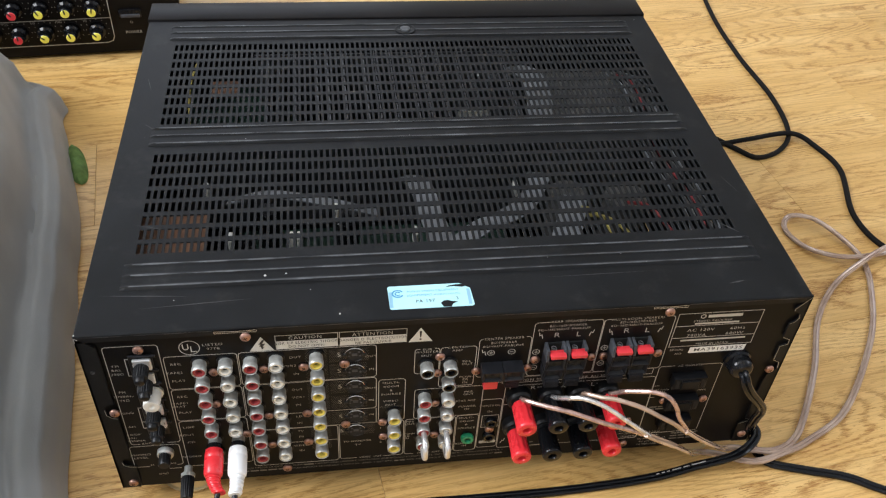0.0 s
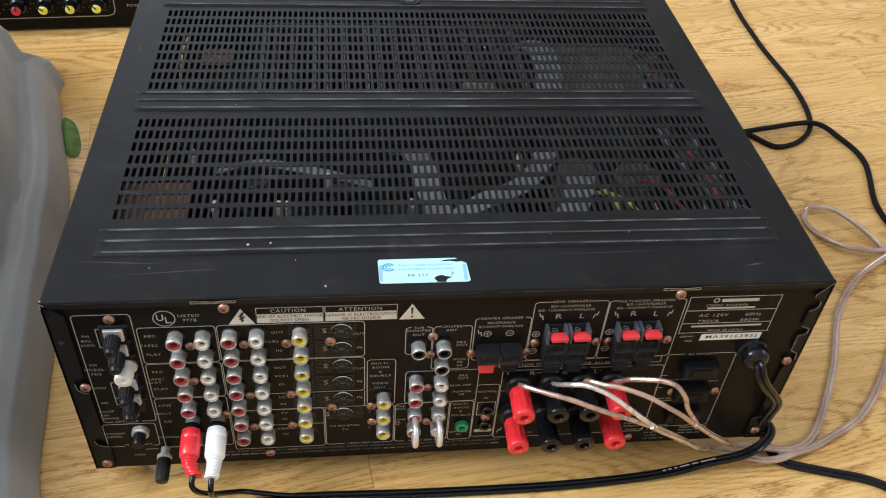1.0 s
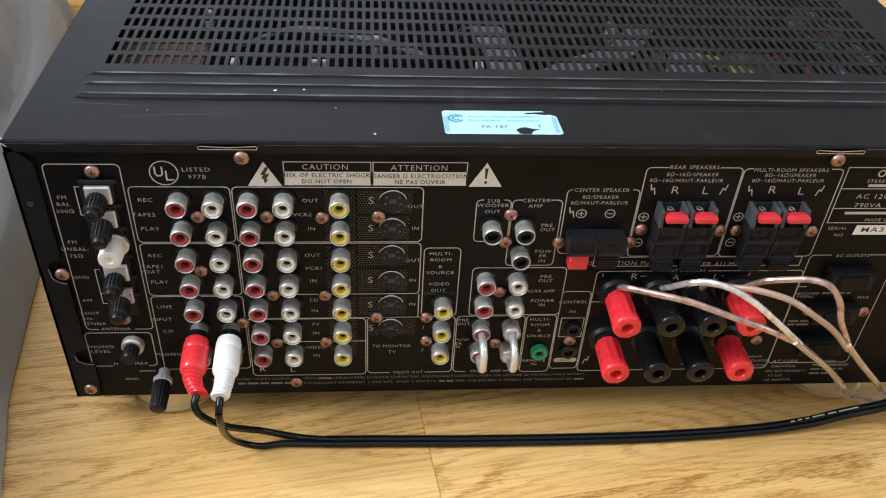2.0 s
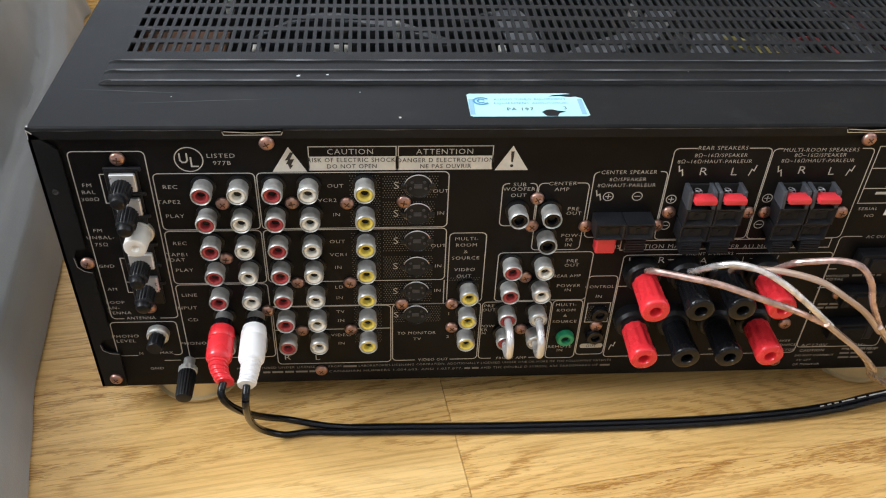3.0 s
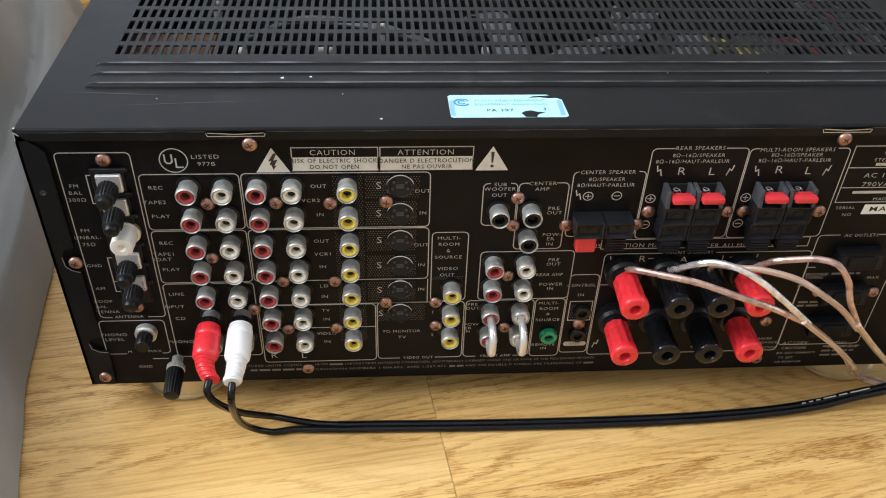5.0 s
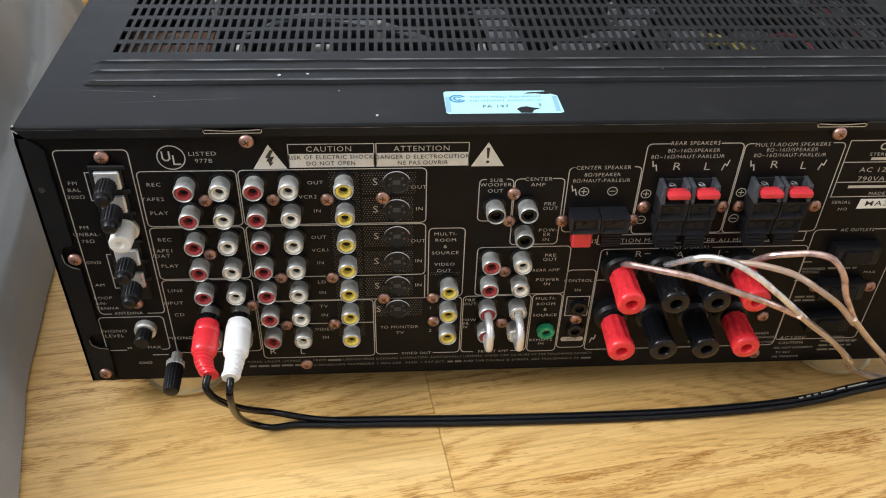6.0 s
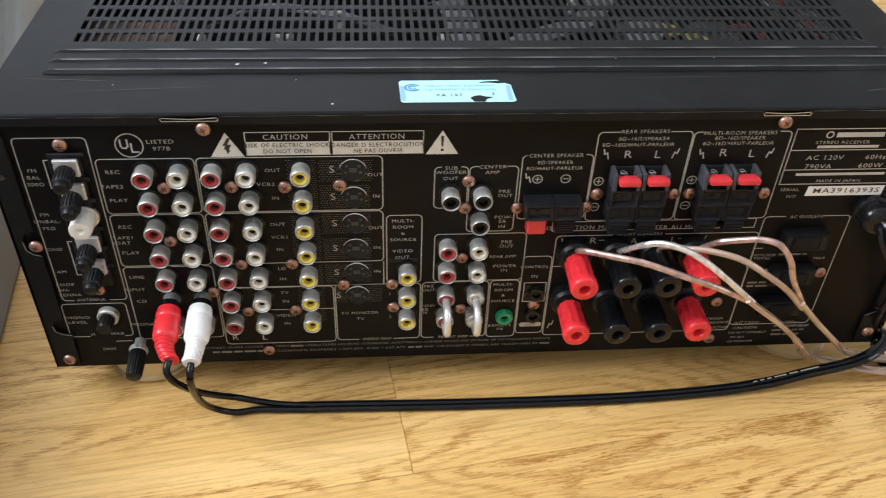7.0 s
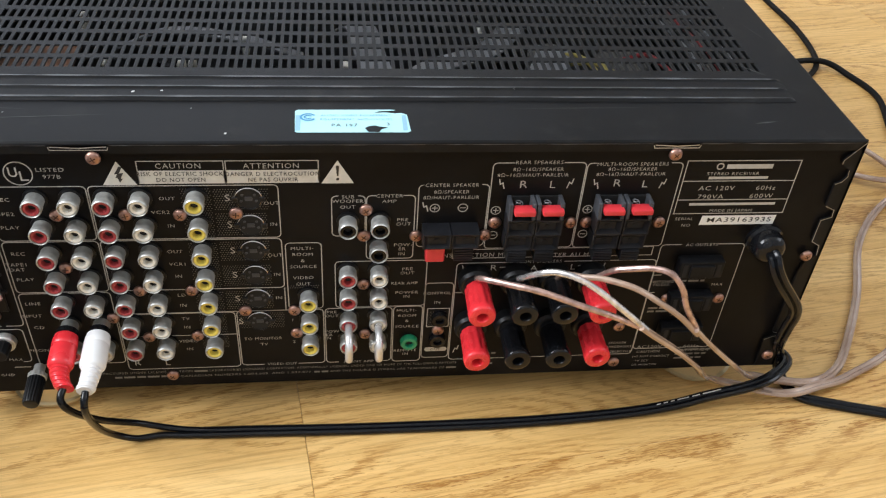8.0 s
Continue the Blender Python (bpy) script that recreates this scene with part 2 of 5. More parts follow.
def sweep(bm, path, section, ups=None):
    """Draws a closed section (x across, y up) along a path; ups gives the up direction."""
    n = len(path)
    rings = []
    for i, p in enumerate(path):
        d = (path[min(i + 1, n - 1)] - path[max(i - 1, 0)]).normalized()
        u = Vector(ups[i]) if ups else Vector((0, 0, 1))
        if abs(d.dot(u)) > 0.97:
            u = Vector((0.3, 0.9, 0.3))
        s = d.cross(u).normalized()
        u = s.cross(d).normalized()
        rings.append([bm.verts.new(p + s * x + u * y) for x, y in section])
    k = len(section)
    for a, b in zip(rings, rings[1:]):
        for j in range(k):
            bm.faces.new((a[j], a[(j + 1) % k], b[(j + 1) % k], b[j]))
    bm.faces.new(rings[0])
    bm.faces.new(rings[-1])
    return bm


def round_section(r, seg=12, sx=1.0):
    return [(r * sx * math.cos(2 * math.pi * k / seg), r * math.sin(2 * math.pi * k / seg)) for k in range(seg)]


def twin_section(r, seg=9):
    """Two round leads side by side with a groove between them."""
    right = [(r * 0.92 + r * math.cos(a), r * math.sin(a)) for a in [math.pi * (-0.86 + 1.72 * k / (seg - 1)) for k in range(seg)]]
    return right + [(-x, -y) for x, y in right]


# ---- the room ----
def slab(name, label, material, *sizes):
    bm = bmesh.new()
    for s in sizes:
        box(bm, *s)
    return tagged(part(name, bm, material), label, name.split("_")[0], kind="structure")


W = 0.12
slab("wall_north", "pale painted wall with a wide window opening", M_WALL,
     (RX0 - W, WX0, RY1, RY1 + W, 0, RH), (WX1, RX1 + W, RY1, RY1 + W, 0, RH), (WX0, WX1, RY1, RY1 + W, 0, WZ0), (WX0, WX1, RY1, RY1 + W, WZ1, RH))
slab("wall_south", "pale painted wall behind the walk", M_WALL, (RX0 - W, RX1 + W, RY0 - W, RY0, 0, RH))
for side, x0, x1 in (("wall_west", RX0 - W, RX0), ("wall_east", RX1, RX1 + W)):
    slab(side, "pale painted side wall with an assumed tall window opening", M_WALL,
         (x0, x1, RY0, SY0, 0, RH), (x0, x1, SY1, RY1, 0, RH), (x0, x1, SY0, SY1, 0, SZ0), (x0, x1, SY0, SY1, SZ1, RH))
slab("ceiling", "plain white painted ceiling", M_CEIL, (RX0 - W, RX1 + W, RY0 - W, RY1 + W, RH, RH + 0.1))
floor = slab("floor", "honey-coloured oak laminate plank floor", M_GROUT, (RX0 - W, RX1 + W, RY0 - W, RY1 + W, -0.05, -0.0025))


def window_frame():
    win = thing("window_1", ((WX0 + WX1) / 2, RY1 + 0.06, WZ0), "white framed window with daylight outside", "window", kind="structure")
    bm = bmesh.new()
    f = 0.05
    for s in ((WX0, WX1, RY1 + 0.05, RY1 + 0.1, WZ0, WZ0 + f), (WX0, WX1, RY1 + 0.05, RY1 + 0.1, WZ1 - f, WZ1),
              (WX0, WX0 + f, RY1 + 0.05, RY1 + 0.1, WZ0 + f, WZ1 - f), (WX1 - f, WX1, RY1 + 0.05, RY1 + 0.1, WZ0 + f, WZ1 - f),
              ((WX0 + WX1) / 2 - 0.03, (WX0 + WX1) / 2 + 0.03, RY1 + 0.05, RY1 + 0.1, WZ0 + f, WZ1 - f)):
        box(bm, *s, 0.004)
    part("window_frame", bm, M_WHITE, win)


window_frame()

# ---- the receiver ----
RW, RD, Z0, Z1 = 0.420, 0.346, 0.018, 0.163   # width, depth of the cover, underside and top
PY = 0.002                                     # face of the back panel
receiver = thing("stereo_receiver", (RW / 2, 0.19, 0), "black stereo receiver with scuffed slotted steel cover on the floor", "receiver")

PRINT_Y = PY - 0.00012


def ribbon(bm, pts, width=0.42, closed=False, y=PRINT_Y):
    """A flat printed line through points given in millimetres."""
    n = len(pts)
    ps = [Vector((x, z)) for x, z in pts]
    left, right = [], []
    for i, p in enumerate(ps):
        a = ps[(i - 1) % n] if closed or i else None
        b = ps[(i + 1) % n] if closed or i < n - 1 else None
        da = (p - a).normalized() if a is not None else None
        db = (b - p).normalized() if b is not None else None
        d = ((da or db) + (db or da)).normalized()
        nrm = Vector((-d.y, d.x))
        k = width / 2 / max(0.5, abs(nrm.dot(Vector((-(db or da).y, (db or da).x)))))
        left.append(bm.verts.new(((p.x + nrm.x * k) / 1000, y, (p.y + nrm.y * k) / 1000)))
        right.append(bm.verts.new(((p.x - nrm.x * k) / 1000, y, (p.y - nrm.y * k) / 1000)))
    for i in range(n if closed else n - 1):
        j = (i + 1) % n
        bm.faces.new((left[i], left[j], right[j], right[i]))


GX0, GX1, COLS = 0.0238, 0.3958, 92
RIBS = ((0.033, 0.055), (0.171, 0.193), (0.314, 0.337))
GRILLES = ((0.0615, 0.1638, 8), (0.1950, 0.3092, 9))


def cover_top():
    """The top sheet with every vent slot cut through it."""
    t = 0.0009
    verts, faces, slots = [], [], []

    def quad(a, b, c, d, slot=0):
        n = len(verts)
        verts.extend((a, b, c, d))
        faces.append((n, n + 1, n + 2, n + 3))
        slots.append(slot)

    def flat(x0, x1, y0, y1):
        for z in (Z1, Z1 - t):
            quad((x0, y0, z), (x1, y0, z), (x1, y1, z), (x0, y1, z))

    def hole(x0, x1, y0, y1):
        for a, b in (((x0, y0), (x1, y0)), ((x1, y0), (x1, y1)), ((x1, y1), (x0, y1)), ((x0, y1), (x0, y0))):
            quad((*a, Z1), (*b, Z1), (*b, Z1 - t), (*a, Z1 - t), 1)

    e = 0.0012
    px = (GX1 - GX0) / COLS
    sw = px * 0.59
    flat(e, GX0, e, RD)
    flat(GX1, RW - e, e, RD)
    ys = [e]
    for g0, g1, rows in GRILLES:
        pitch = (g1 - g0) / rows
        slot = pitch * 0.70
        for r in range(rows):
            y0 = g0 + r * pitch + (pitch - slot) / 2
            ys.extend((y0, y0 + slot))
    ys.append(RD)
    for i in range(len(ys) - 1):
        y0, y1 = ys[i], ys[i + 1]
        if i % 2 == 0:
            flat(GX0, GX1, y0, y1)
            continue
        x = GX0
        for c in range(COLS):
            s0 = GX0 + c * px + (px - sw) / 2
            flat(x, s0, y0, y1)
            hole(s0, s0 + sw, y0, y1)
            x = s0 + sw
        flat(x, GX1, y0, y1)
    me = bpy.data.meshes.new("cover_top")
    me.from_pydata(verts, [], faces)
    me.materials.append(M_COVER)
    me.materials.append(M_CUT)
    me.polygons.foreach_set("material_index", slots)
    return me


cover = put_mesh("cover", cover_top(), receiver, None, "scuffed black painted steel cover with rows of vent slots")


def cover_sides():
    t = 0.0012
    # two sides with rounded long edges
    for x, s in ((t, -1), (RW - t, 1)):
        bm = bmesh.new()
        box(bm, min(x, x + s * t), max(x, x + s * t), 0, RD, Z0 + 0.002, Z1 - t)
        prev = None
        for k in range(5):
            a = math.pi / 2 * k / 4
            p = (x + s * t * math.sin(a), Z1 - t + t * math.cos(a))
            cur = (bm.verts.new((p[0], 0, p[1])), bm.verts.new((p[0], RD, p[1])))
            if prev:
                bm.faces.new((prev[0], prev[1], cur[1], cur[0]))
            prev = cur
        part("cover_side", bm, M_COVER, receiver)
    # the rolled back edge, and the flange that frames the back panel
    bm = bmesh.new()
    prev = None
    for k in range(5):
        a = math.pi / 2 * k / 4
        p = (t - t * math.sin(a), Z1 - t + t * math.cos(a))
        cur = (bm.verts.new((0, p[0], p[1])), bm.verts.new((RW, p[0], p[1])))
        if prev:
            bm.faces.new((prev[0], prev[1], cur[1], cur[0]))
        prev = cur
    zt = Z1 - t
    zb = Z1 - 0.0052
    box(bm, 0.0, 0.073, 0, t, zb, zt)
    box(bm, 0.096, 0.322, 0, t, zb, zt)
    box(bm, 0.343, RW, 0, t, zb, zt)
    for x0, x1 in ((0.073, 0.096), (0.322, 0.343)):
        box(bm, x0, x1, 0.0003, t, zb, Z1 - 0.0028)
    part("cover_flange", bm, M_COVER, receiver)
    # side flanges with notched inner edges; the edges of the notches are bare metal
    edge = ((0.3, 162.0), (8.0, 152.6), (8.0, 150.6), (3.6, 147.2), (3.0, 143.8), (4.9, 140.8), (7.7, 139.6), (7.7, 127.2), (2.8, 124.8), (2.5, 120.7), (7.3, 118.8), (7.2, 106.0),
            (2.8, 103.4), (2.0, 97.2), (6.7, 92.9), (8.0, 86.0), (8.0, 45.5), (2.5, 43.5), (7.7, 41.8), (11.4, 40.0), (10.6, 20.0))
    left_edge = ((0.3, 162.0), (10.0, 152.6), (10.0, 104.6), (5.6, 103.2), (4.2, 99.5), (4.6, 94.6), (7.0, 92.2), (10.2, 91.2), (10.4, 51.4), (6.0, 50.6), (4.4, 47.8), (5.0, 44.2), (8.0, 42.2), (12.0, 41.6), (11.4, 20.0))
    for x0, s in ((0.0, 1), (RW, -1)):
        bm = bmesh.new()
        top = [bm.verts.new((x0 + s * x / 1000, 0.0, z / 1000)) for x, z in ((0.0, 20.0), (0.0, 162.0)) + (edge if s < 0 else left_edge)]
        f = bm.faces.new(top)
        for g in bmesh.ops.extrude_face_region(bm, geom=[f])["geom"]:
            if isinstance(g, bmesh.types.BMVert):
                g.co.y += t
        flange = part("side_flange", bm, M_COVER, receiver)
        for a, c in (((1, 3), (4, 7), (8, 12), (12, 14), (17, 20)) if s < 0 else ((5, 8), (11, 14))):
            bm = bmesh.new()
            ribbon(bm, [(x0 * 1000 + s * x, z) for x, z in (edge if s < 0 else left_edge)[a - 1:c]], 0.35, y=-0.0002)
            part("bare_edge", bm, M_DULLCHIP, flange, smooth=0)



def flange_rivet(x, z):
    """A small hollow rivet set in the side flange."""
    m = at_panel(x, z, 0.0)
    bm = bmesh.new()
    lathe(bm, [(0.0013, 0.0), (0.0013, 0.0003), (0.0009, 0.0004), (0.0007, 0.0001), (0.0, 0.0001)], 20)
    put_mesh("rivet", mesh_of(bm, "rivet", M_CUT, 30), receiver, m)


M_DULLCHIP = surface("bare_steel_edge", (0.34, 0.33, 0.30), 0.45, metal=0.4, bump=0.0)
cover_sides()


def rib(y0, y1):
    """A pressed rib: a raised pad with sloping ends, a rim along both sides and a rounded ridge down the middle."""
    bm = bmesh.new()
    x0, x1 = 0.0195, 0.4005
    n = 60
    prof = []
    for k in range(n + 1):
        u = k / n
        edge = min(1.0, min(u, 1 - u) / 0.05)
        prof.append((u, 0.0006 * edge + 0.0006 * sum(math.exp(-((u - c) / 0.05) ** 2) for c in (0.09, 0.5, 0.91))))
    cols = []
    for x, f in ((x0, 0.0), (x0 + 0.0022, 0.8), (x0 + 0.0035, 1.0), (x0 + 0.008, 1.0), (x1 - 0.008, 1.0), (x1 - 0.0035, 1.0), (x1 - 0.0022, 0.8), (x1, 0.0)):
        cols.append([bm.verts.new((x, y0 + (y1 - y0) * u, Z1 + 0.00015 + f * h)) for u, h in prof])
    for a, b in zip(cols, cols[1:]):
        for k in range(n):
            bm.faces.new((a[k], a[k + 1], b[k + 1], b[k]))
    r = part("pressed_rib", bm, M_COVER, receiver, smooth=60)
    # pale uneven strips along the crests paint in the ridges' highlights
    for u in (0.09, 0.5, 0.91):
        y = y0 + (y1 - y0) * u
        bm = bmesh.new()
        lines = []
        for k in range(61):
            x = x0 + 0.005 + (x1 - x0 - 0.010) * k / 60
            w = max(0.00005, 0.00045 * (1 + 1.6 * noise.noise(Vector((x * 45, y * 90, 1.0)))))
            lines.append((bm.verts.new((x, y - w, Z1 + 0.00138)), bm.verts.new((x, y + w, Z1 + 0.00138))))
        for a, c in zip(lines, lines[1:]):
            bm.faces.new((a[0], c[0], c[1], a[1]))
        part("ridge_sheen", bm, M_WORNSHEEN, r, smooth=0)


for y0, y1 in RIBS:
    rib(y0, y1)


def chassis():
    bm = bmesh.new()
    box(bm, 0.002, RW - 0.002, 0.003, RD, Z0, Z0 + 0.0015)
    part("base_plate", bm, M_PANEL, receiver)
    bm = bmesh.new()
    box(bm, -0.001, RW + 0.001, RD + 0.0006, RD + 0.030, Z0 - 0.002, Z1 + 0.0015, 0.0012)
    part("front_panel", bm, M_PANEL, receiver, "gloss black front panel edge")
    bm = bmesh.new()
    box(bm, 0.002, RW - 0.002, PY, PY + 0.0012, Z0, Z1 - 0.003)
    part("back_panel", bm, M_PANEL, receiver, "black back panel with silkscreened frames and lettering")


chassis()


def foot_mesh():
    bm = bmesh.new()
    lathe(bm, [(0.0, 0.0), (0.020, 0.0), (0.0225, 0.001), (0.0230, 0.003), (0.0215, 0.0035), (0.0222, 0.014), (0.0215, 0.0168), (0.0, 0.0168)], 40)
    return mesh_of(bm, "foot", M_BRASS)


_foot = foot_mesh()
for x, y in ((0.040, 0.027), (0.3865, 0.028), (0.040, 0.31), (0.3865, 0.31)):
    f = put_mesh("foot", _foot, receiver, Matrix.Translation((x, y, 0.0012)), "gold-coloured round foot")
    bm = bmesh.new()
    lathe(bm, [(0.0, 0.0), (0.0200, 0.0), (0.0202, 0.0020), (0.0, 0.0022)], 32, Matrix.Translation((x, y, 0)))
    part("felt_pad", bm, M_BLACK, f)


# ---- fittings of the back panel ----
def at_panel(x, z, y=PY):
    """A pose on the back panel, in millimetres, with local z pointing out."""
    return Matrix.Translation((x / 1000, y, z / 1000)) @ OUT


def jack_meshes():
    bm = bmesh.new()
    lathe(bm, [(0.0039, 0.0), (0.0039, 0.0046), (0.0041, 0.0050), (0.0042, 0.0056), (0.0042, 0.0078), (0.0040, 0.0084), (0.0038, 0.0086), (0.0035, 0.0083), (0.0034, 0.0015)], 28)
    shell = mesh_of(bm, "rca_jack", M_TIN, 30)
    bm = bmesh.new()
    lathe(bm, [(0.0050, 0.0), (0.0050, 0.0012), (0.0039, 0.0013)], 24)
    collar = mesh_of(bm, "collar", M_BLACK, 30)
    inserts = {}
    for key, material in (("red", M_REDIN), ("white", M_WHITEIN), ("yellow", M_YELLOWIN), ("black", M_GLOSS)):
        bm = bmesh.new()
        lathe(bm, [(0.0034, 0.0015), (0.0034, 0.0078), (0.0031, 0.0082), (0.0022, 0.0080), (0.0018, 0.0068), (0.0016, 0.0030), (0.0, 0.0028)], 24)
        inserts[key] = mesh_of(bm, "insert", material, 30)
    # solid dark plug: the shade down the bore is painted, not cut
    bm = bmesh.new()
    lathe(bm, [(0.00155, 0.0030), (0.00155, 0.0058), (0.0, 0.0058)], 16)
    bore_shade = mesh_of(bm, "bore_shade", M_HOLE, 30)
    return shell, collar, inserts, bore_shade


flange_rivet(4.6, 133.5)
_shell, _collar, _inserts, _bore_shade = jack_meshes()


def rca_jack(x, z, colour):
    m = at_panel(x, z) @ Matrix.Rotation(random.uniform(0, 6), 4, "Z")
    j = put_mesh("rca_jack", _shell, receiver, m)
    put_mesh("collar", _collar, j, m)
    put_mesh("insert", _inserts[colour], j, m)
    put_mesh("bore_shade", _bore_shade, j, m)


ROW = [134.8 - 14.35 * k for k in range(7)]
for z in ROW:
    for x, c in ((62.3, "red"), (76.5, "white"), (90.2, "red"), (104.4, "white"), (127.0, "yellow")):
        rca_jack(x, z, c)
for z in ROW[4:]:
    rca_jack(172.4, z, "yellow")
for x, z in ((191, 120.8), (205, 120.8), (204.5, 106.8)):
    rca_jack(x, z, "black")
for z in (92, 78.1, 63.4, 49):
    rca_jack(190.8, z, "red")
    rca_jack(205, z, "white")


def screw_mesh():
    """A domed cross-head screw."""
    bm = bmesh.new()
    lathe(bm, [(0.0029, 0.0), (0.0030, 0.0006), (0.0027, 0.0013), (0.0019, 0.0018), (0.0, 0.0020)], 24)
    return mesh_of(bm, "screw", M_COPPER, 40)


def cross_mesh():
    # flat dark cross over the dome; the recess's shade is painted on
    bm = bmesh.new()
    for a in (0, 90):
        m = Matrix.Rotation(radians(a), 4, "Z")
        vs = [bm.verts.new(m @ Vector(p)) for p in ((-0.0014, -0.00026, 0.00205), (0, -0.00026, 0.00215), (0.0014, -0.00026, 0.00205), (0.0014, 0.00026, 0.00205), (0, 0.00026, 0.00215), (-0.0014, 0.00026, 0.00205))]
        bm.faces.new((vs[0], vs[1], vs[4], vs[5]))
        bm.faces.new((vs[1], vs[2], vs[3], vs[4]))
    return mesh_of(bm, "cross_slot", M_SLOT, 0)


_screw, _cross = screw_mesh(), cross_mesh()
SCREWS = ((31, 148), (9.5, 97), (7.5, 25.5), (30, 69), (89.5, 156), (69, 126), (67, 97), (97, 126), (96.5, 82.5), (96.5, 53), (119.5, 125.5), (119.5, 82),
          (119, 53), (143, 126), (142.5, 68.5), (165.5, 68), (166, 53), (104, 26), (199, 127), (198, 112.5), (198, 83.5), (199, 51), (235, 52), (221.5, 112),
          (253, 112), (257, 119), (292, 118.5), (299.5, 118.5), (334, 118), (328, 51), (376, 69), (349, 69.5), (330, 25), (332.5, 156.5), (412.5, 97.5), (414, 28.5), (82, 66), (76, 52))
for x, z in SCREWS:
    m = at_panel(x, z, PY if 15 < x < 405 and z < 154 else 0.0) @ Matrix.Rotation(random.uniform(0, 1.5), 4, "Z")
    s = put_mesh("screw", _screw, receiver, m)
    put_mesh("cross_slot", _cross, s, m)


def svideo_meshes():
    bm = bmesh.new()
    lathe(bm, [(0.0060, 0.0), (0.0060, 0.0009), (0.0057, 0.0012), (0.0055, 0.0004)], 32)
    ring = mesh_of(bm, "svideo_jack", M_DARKSTEEL, 30)
    bm = bmesh.new()
    # socket face in the recess black, so the inside reads shaded
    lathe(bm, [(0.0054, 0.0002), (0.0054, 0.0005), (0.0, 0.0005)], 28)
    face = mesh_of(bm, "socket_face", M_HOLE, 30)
    bm = bmesh.new()
    box(bm, -0.0016, 0.0016, -0.0010, 0.0010, 0.0005, 0.0008)
    for x, y in ((-0.0026, 0.002), (0.0026, 0.002), (-0.0032, -0.0012), (0.0032, -0.0012)):
        lathe(bm, [(0.0006, 0.0005), (0.0006, 0.0009), (0.0, 0.0009)], 8, Matrix.Translation((x, y, 0)))
    pins = mesh_of(bm, "pin_holes", M_GUIDE, 0)
    bm = bmesh.new()
    for s in (-1, 1):
        box(bm, s * 0.0058 - 0.0012, s * 0.0058 + 0.0012, -0.0012, 0.0012, 0.0004, 0.0016, 0.0003, 1)
    clips = mesh_of(bm, "shield_clip", M_BLACK, 0)
    return ring, face, pins, clips


_sv = svideo_meshes()
for z in (133.8, 119.5, 105.0, 90.6, 76.2, 61.7):
    m = at_panel(148.9, z)
    j = put_mesh("svideo_jack", _sv[0], receiver, m, "round four-pin video socket with a steel ring")
    for n, me in zip(("socket_face", "pin_holes", "shield_clip"), _sv[1:]):
        put_mesh(n, me, j, m)


def mini_jack(x, z, material, label):
    m = at_panel(x, z)
    bm = bmesh.new()
    lathe(bm, [(0.0043, 0.0), (0.0043, 0.0020), (0.0038, 0.0030), (0.0022, 0.0030), (0.0019, 0.0022), (0.0019, 0.0008), (0.0, 0.0008)], 28)
    j = put_mesh("mini_jack", mesh_of(bm, "mini_jack", material, 30), receiver, m, label)
    # dark disc painting the shade inside the jack opening
    bm = bmesh.new()
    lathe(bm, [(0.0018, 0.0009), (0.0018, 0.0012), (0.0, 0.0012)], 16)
    put_mesh("bore_shade", mesh_of(bm, "bore_shade", M_HOLE), j, m)


mini_jack(220.8, 45.0, M_GREEN, "green plastic mini jack")
mini_jack(235.3, 60.5, M_GLOSS, "black plastic mini jack")
mini_jack(235.0, 45.8, M_GLOSS, "black plastic mini jack")


def knurled_knob(name, x, z, r, length, tilt=0.0, base=M_TIN):
    """A ridged black thumb knob on a threaded post."""
    m = at_panel(x, z) @ Matrix.Rotation(radians(tilt), 4, "X")
    bm = bmesh.new()
    lathe(bm, [(r * 0.95, 0.0022), (r, 0.0032), (r * 0.97, length * 0.70), (r * 0.80, length * 0.74), (r * 0.74, length * 0.76), (r * 0.76, length * 0.86), (r * 0.66, length * 0.95), (r * 0.40, length * 0.99), (0.0, length)],
          72, None, 18, r * 0.10, (1, 2))
    k = put_mesh(name, mesh_of(bm, name, M_BLACK, 30), receiver, m)
    bm = bmesh.new()
    lathe(bm, [(r * 1.12, 0.0), (r * 1.12, 0.0018), (r * 0.7, 0.0024), (r * 0.7, 0.003)], 32, None, 16, r * 0.06, (0, 1))
    put_mesh("post_base", mesh_of(bm, "post_base", base, 30), k, m, "nickel-plated base")
    return k


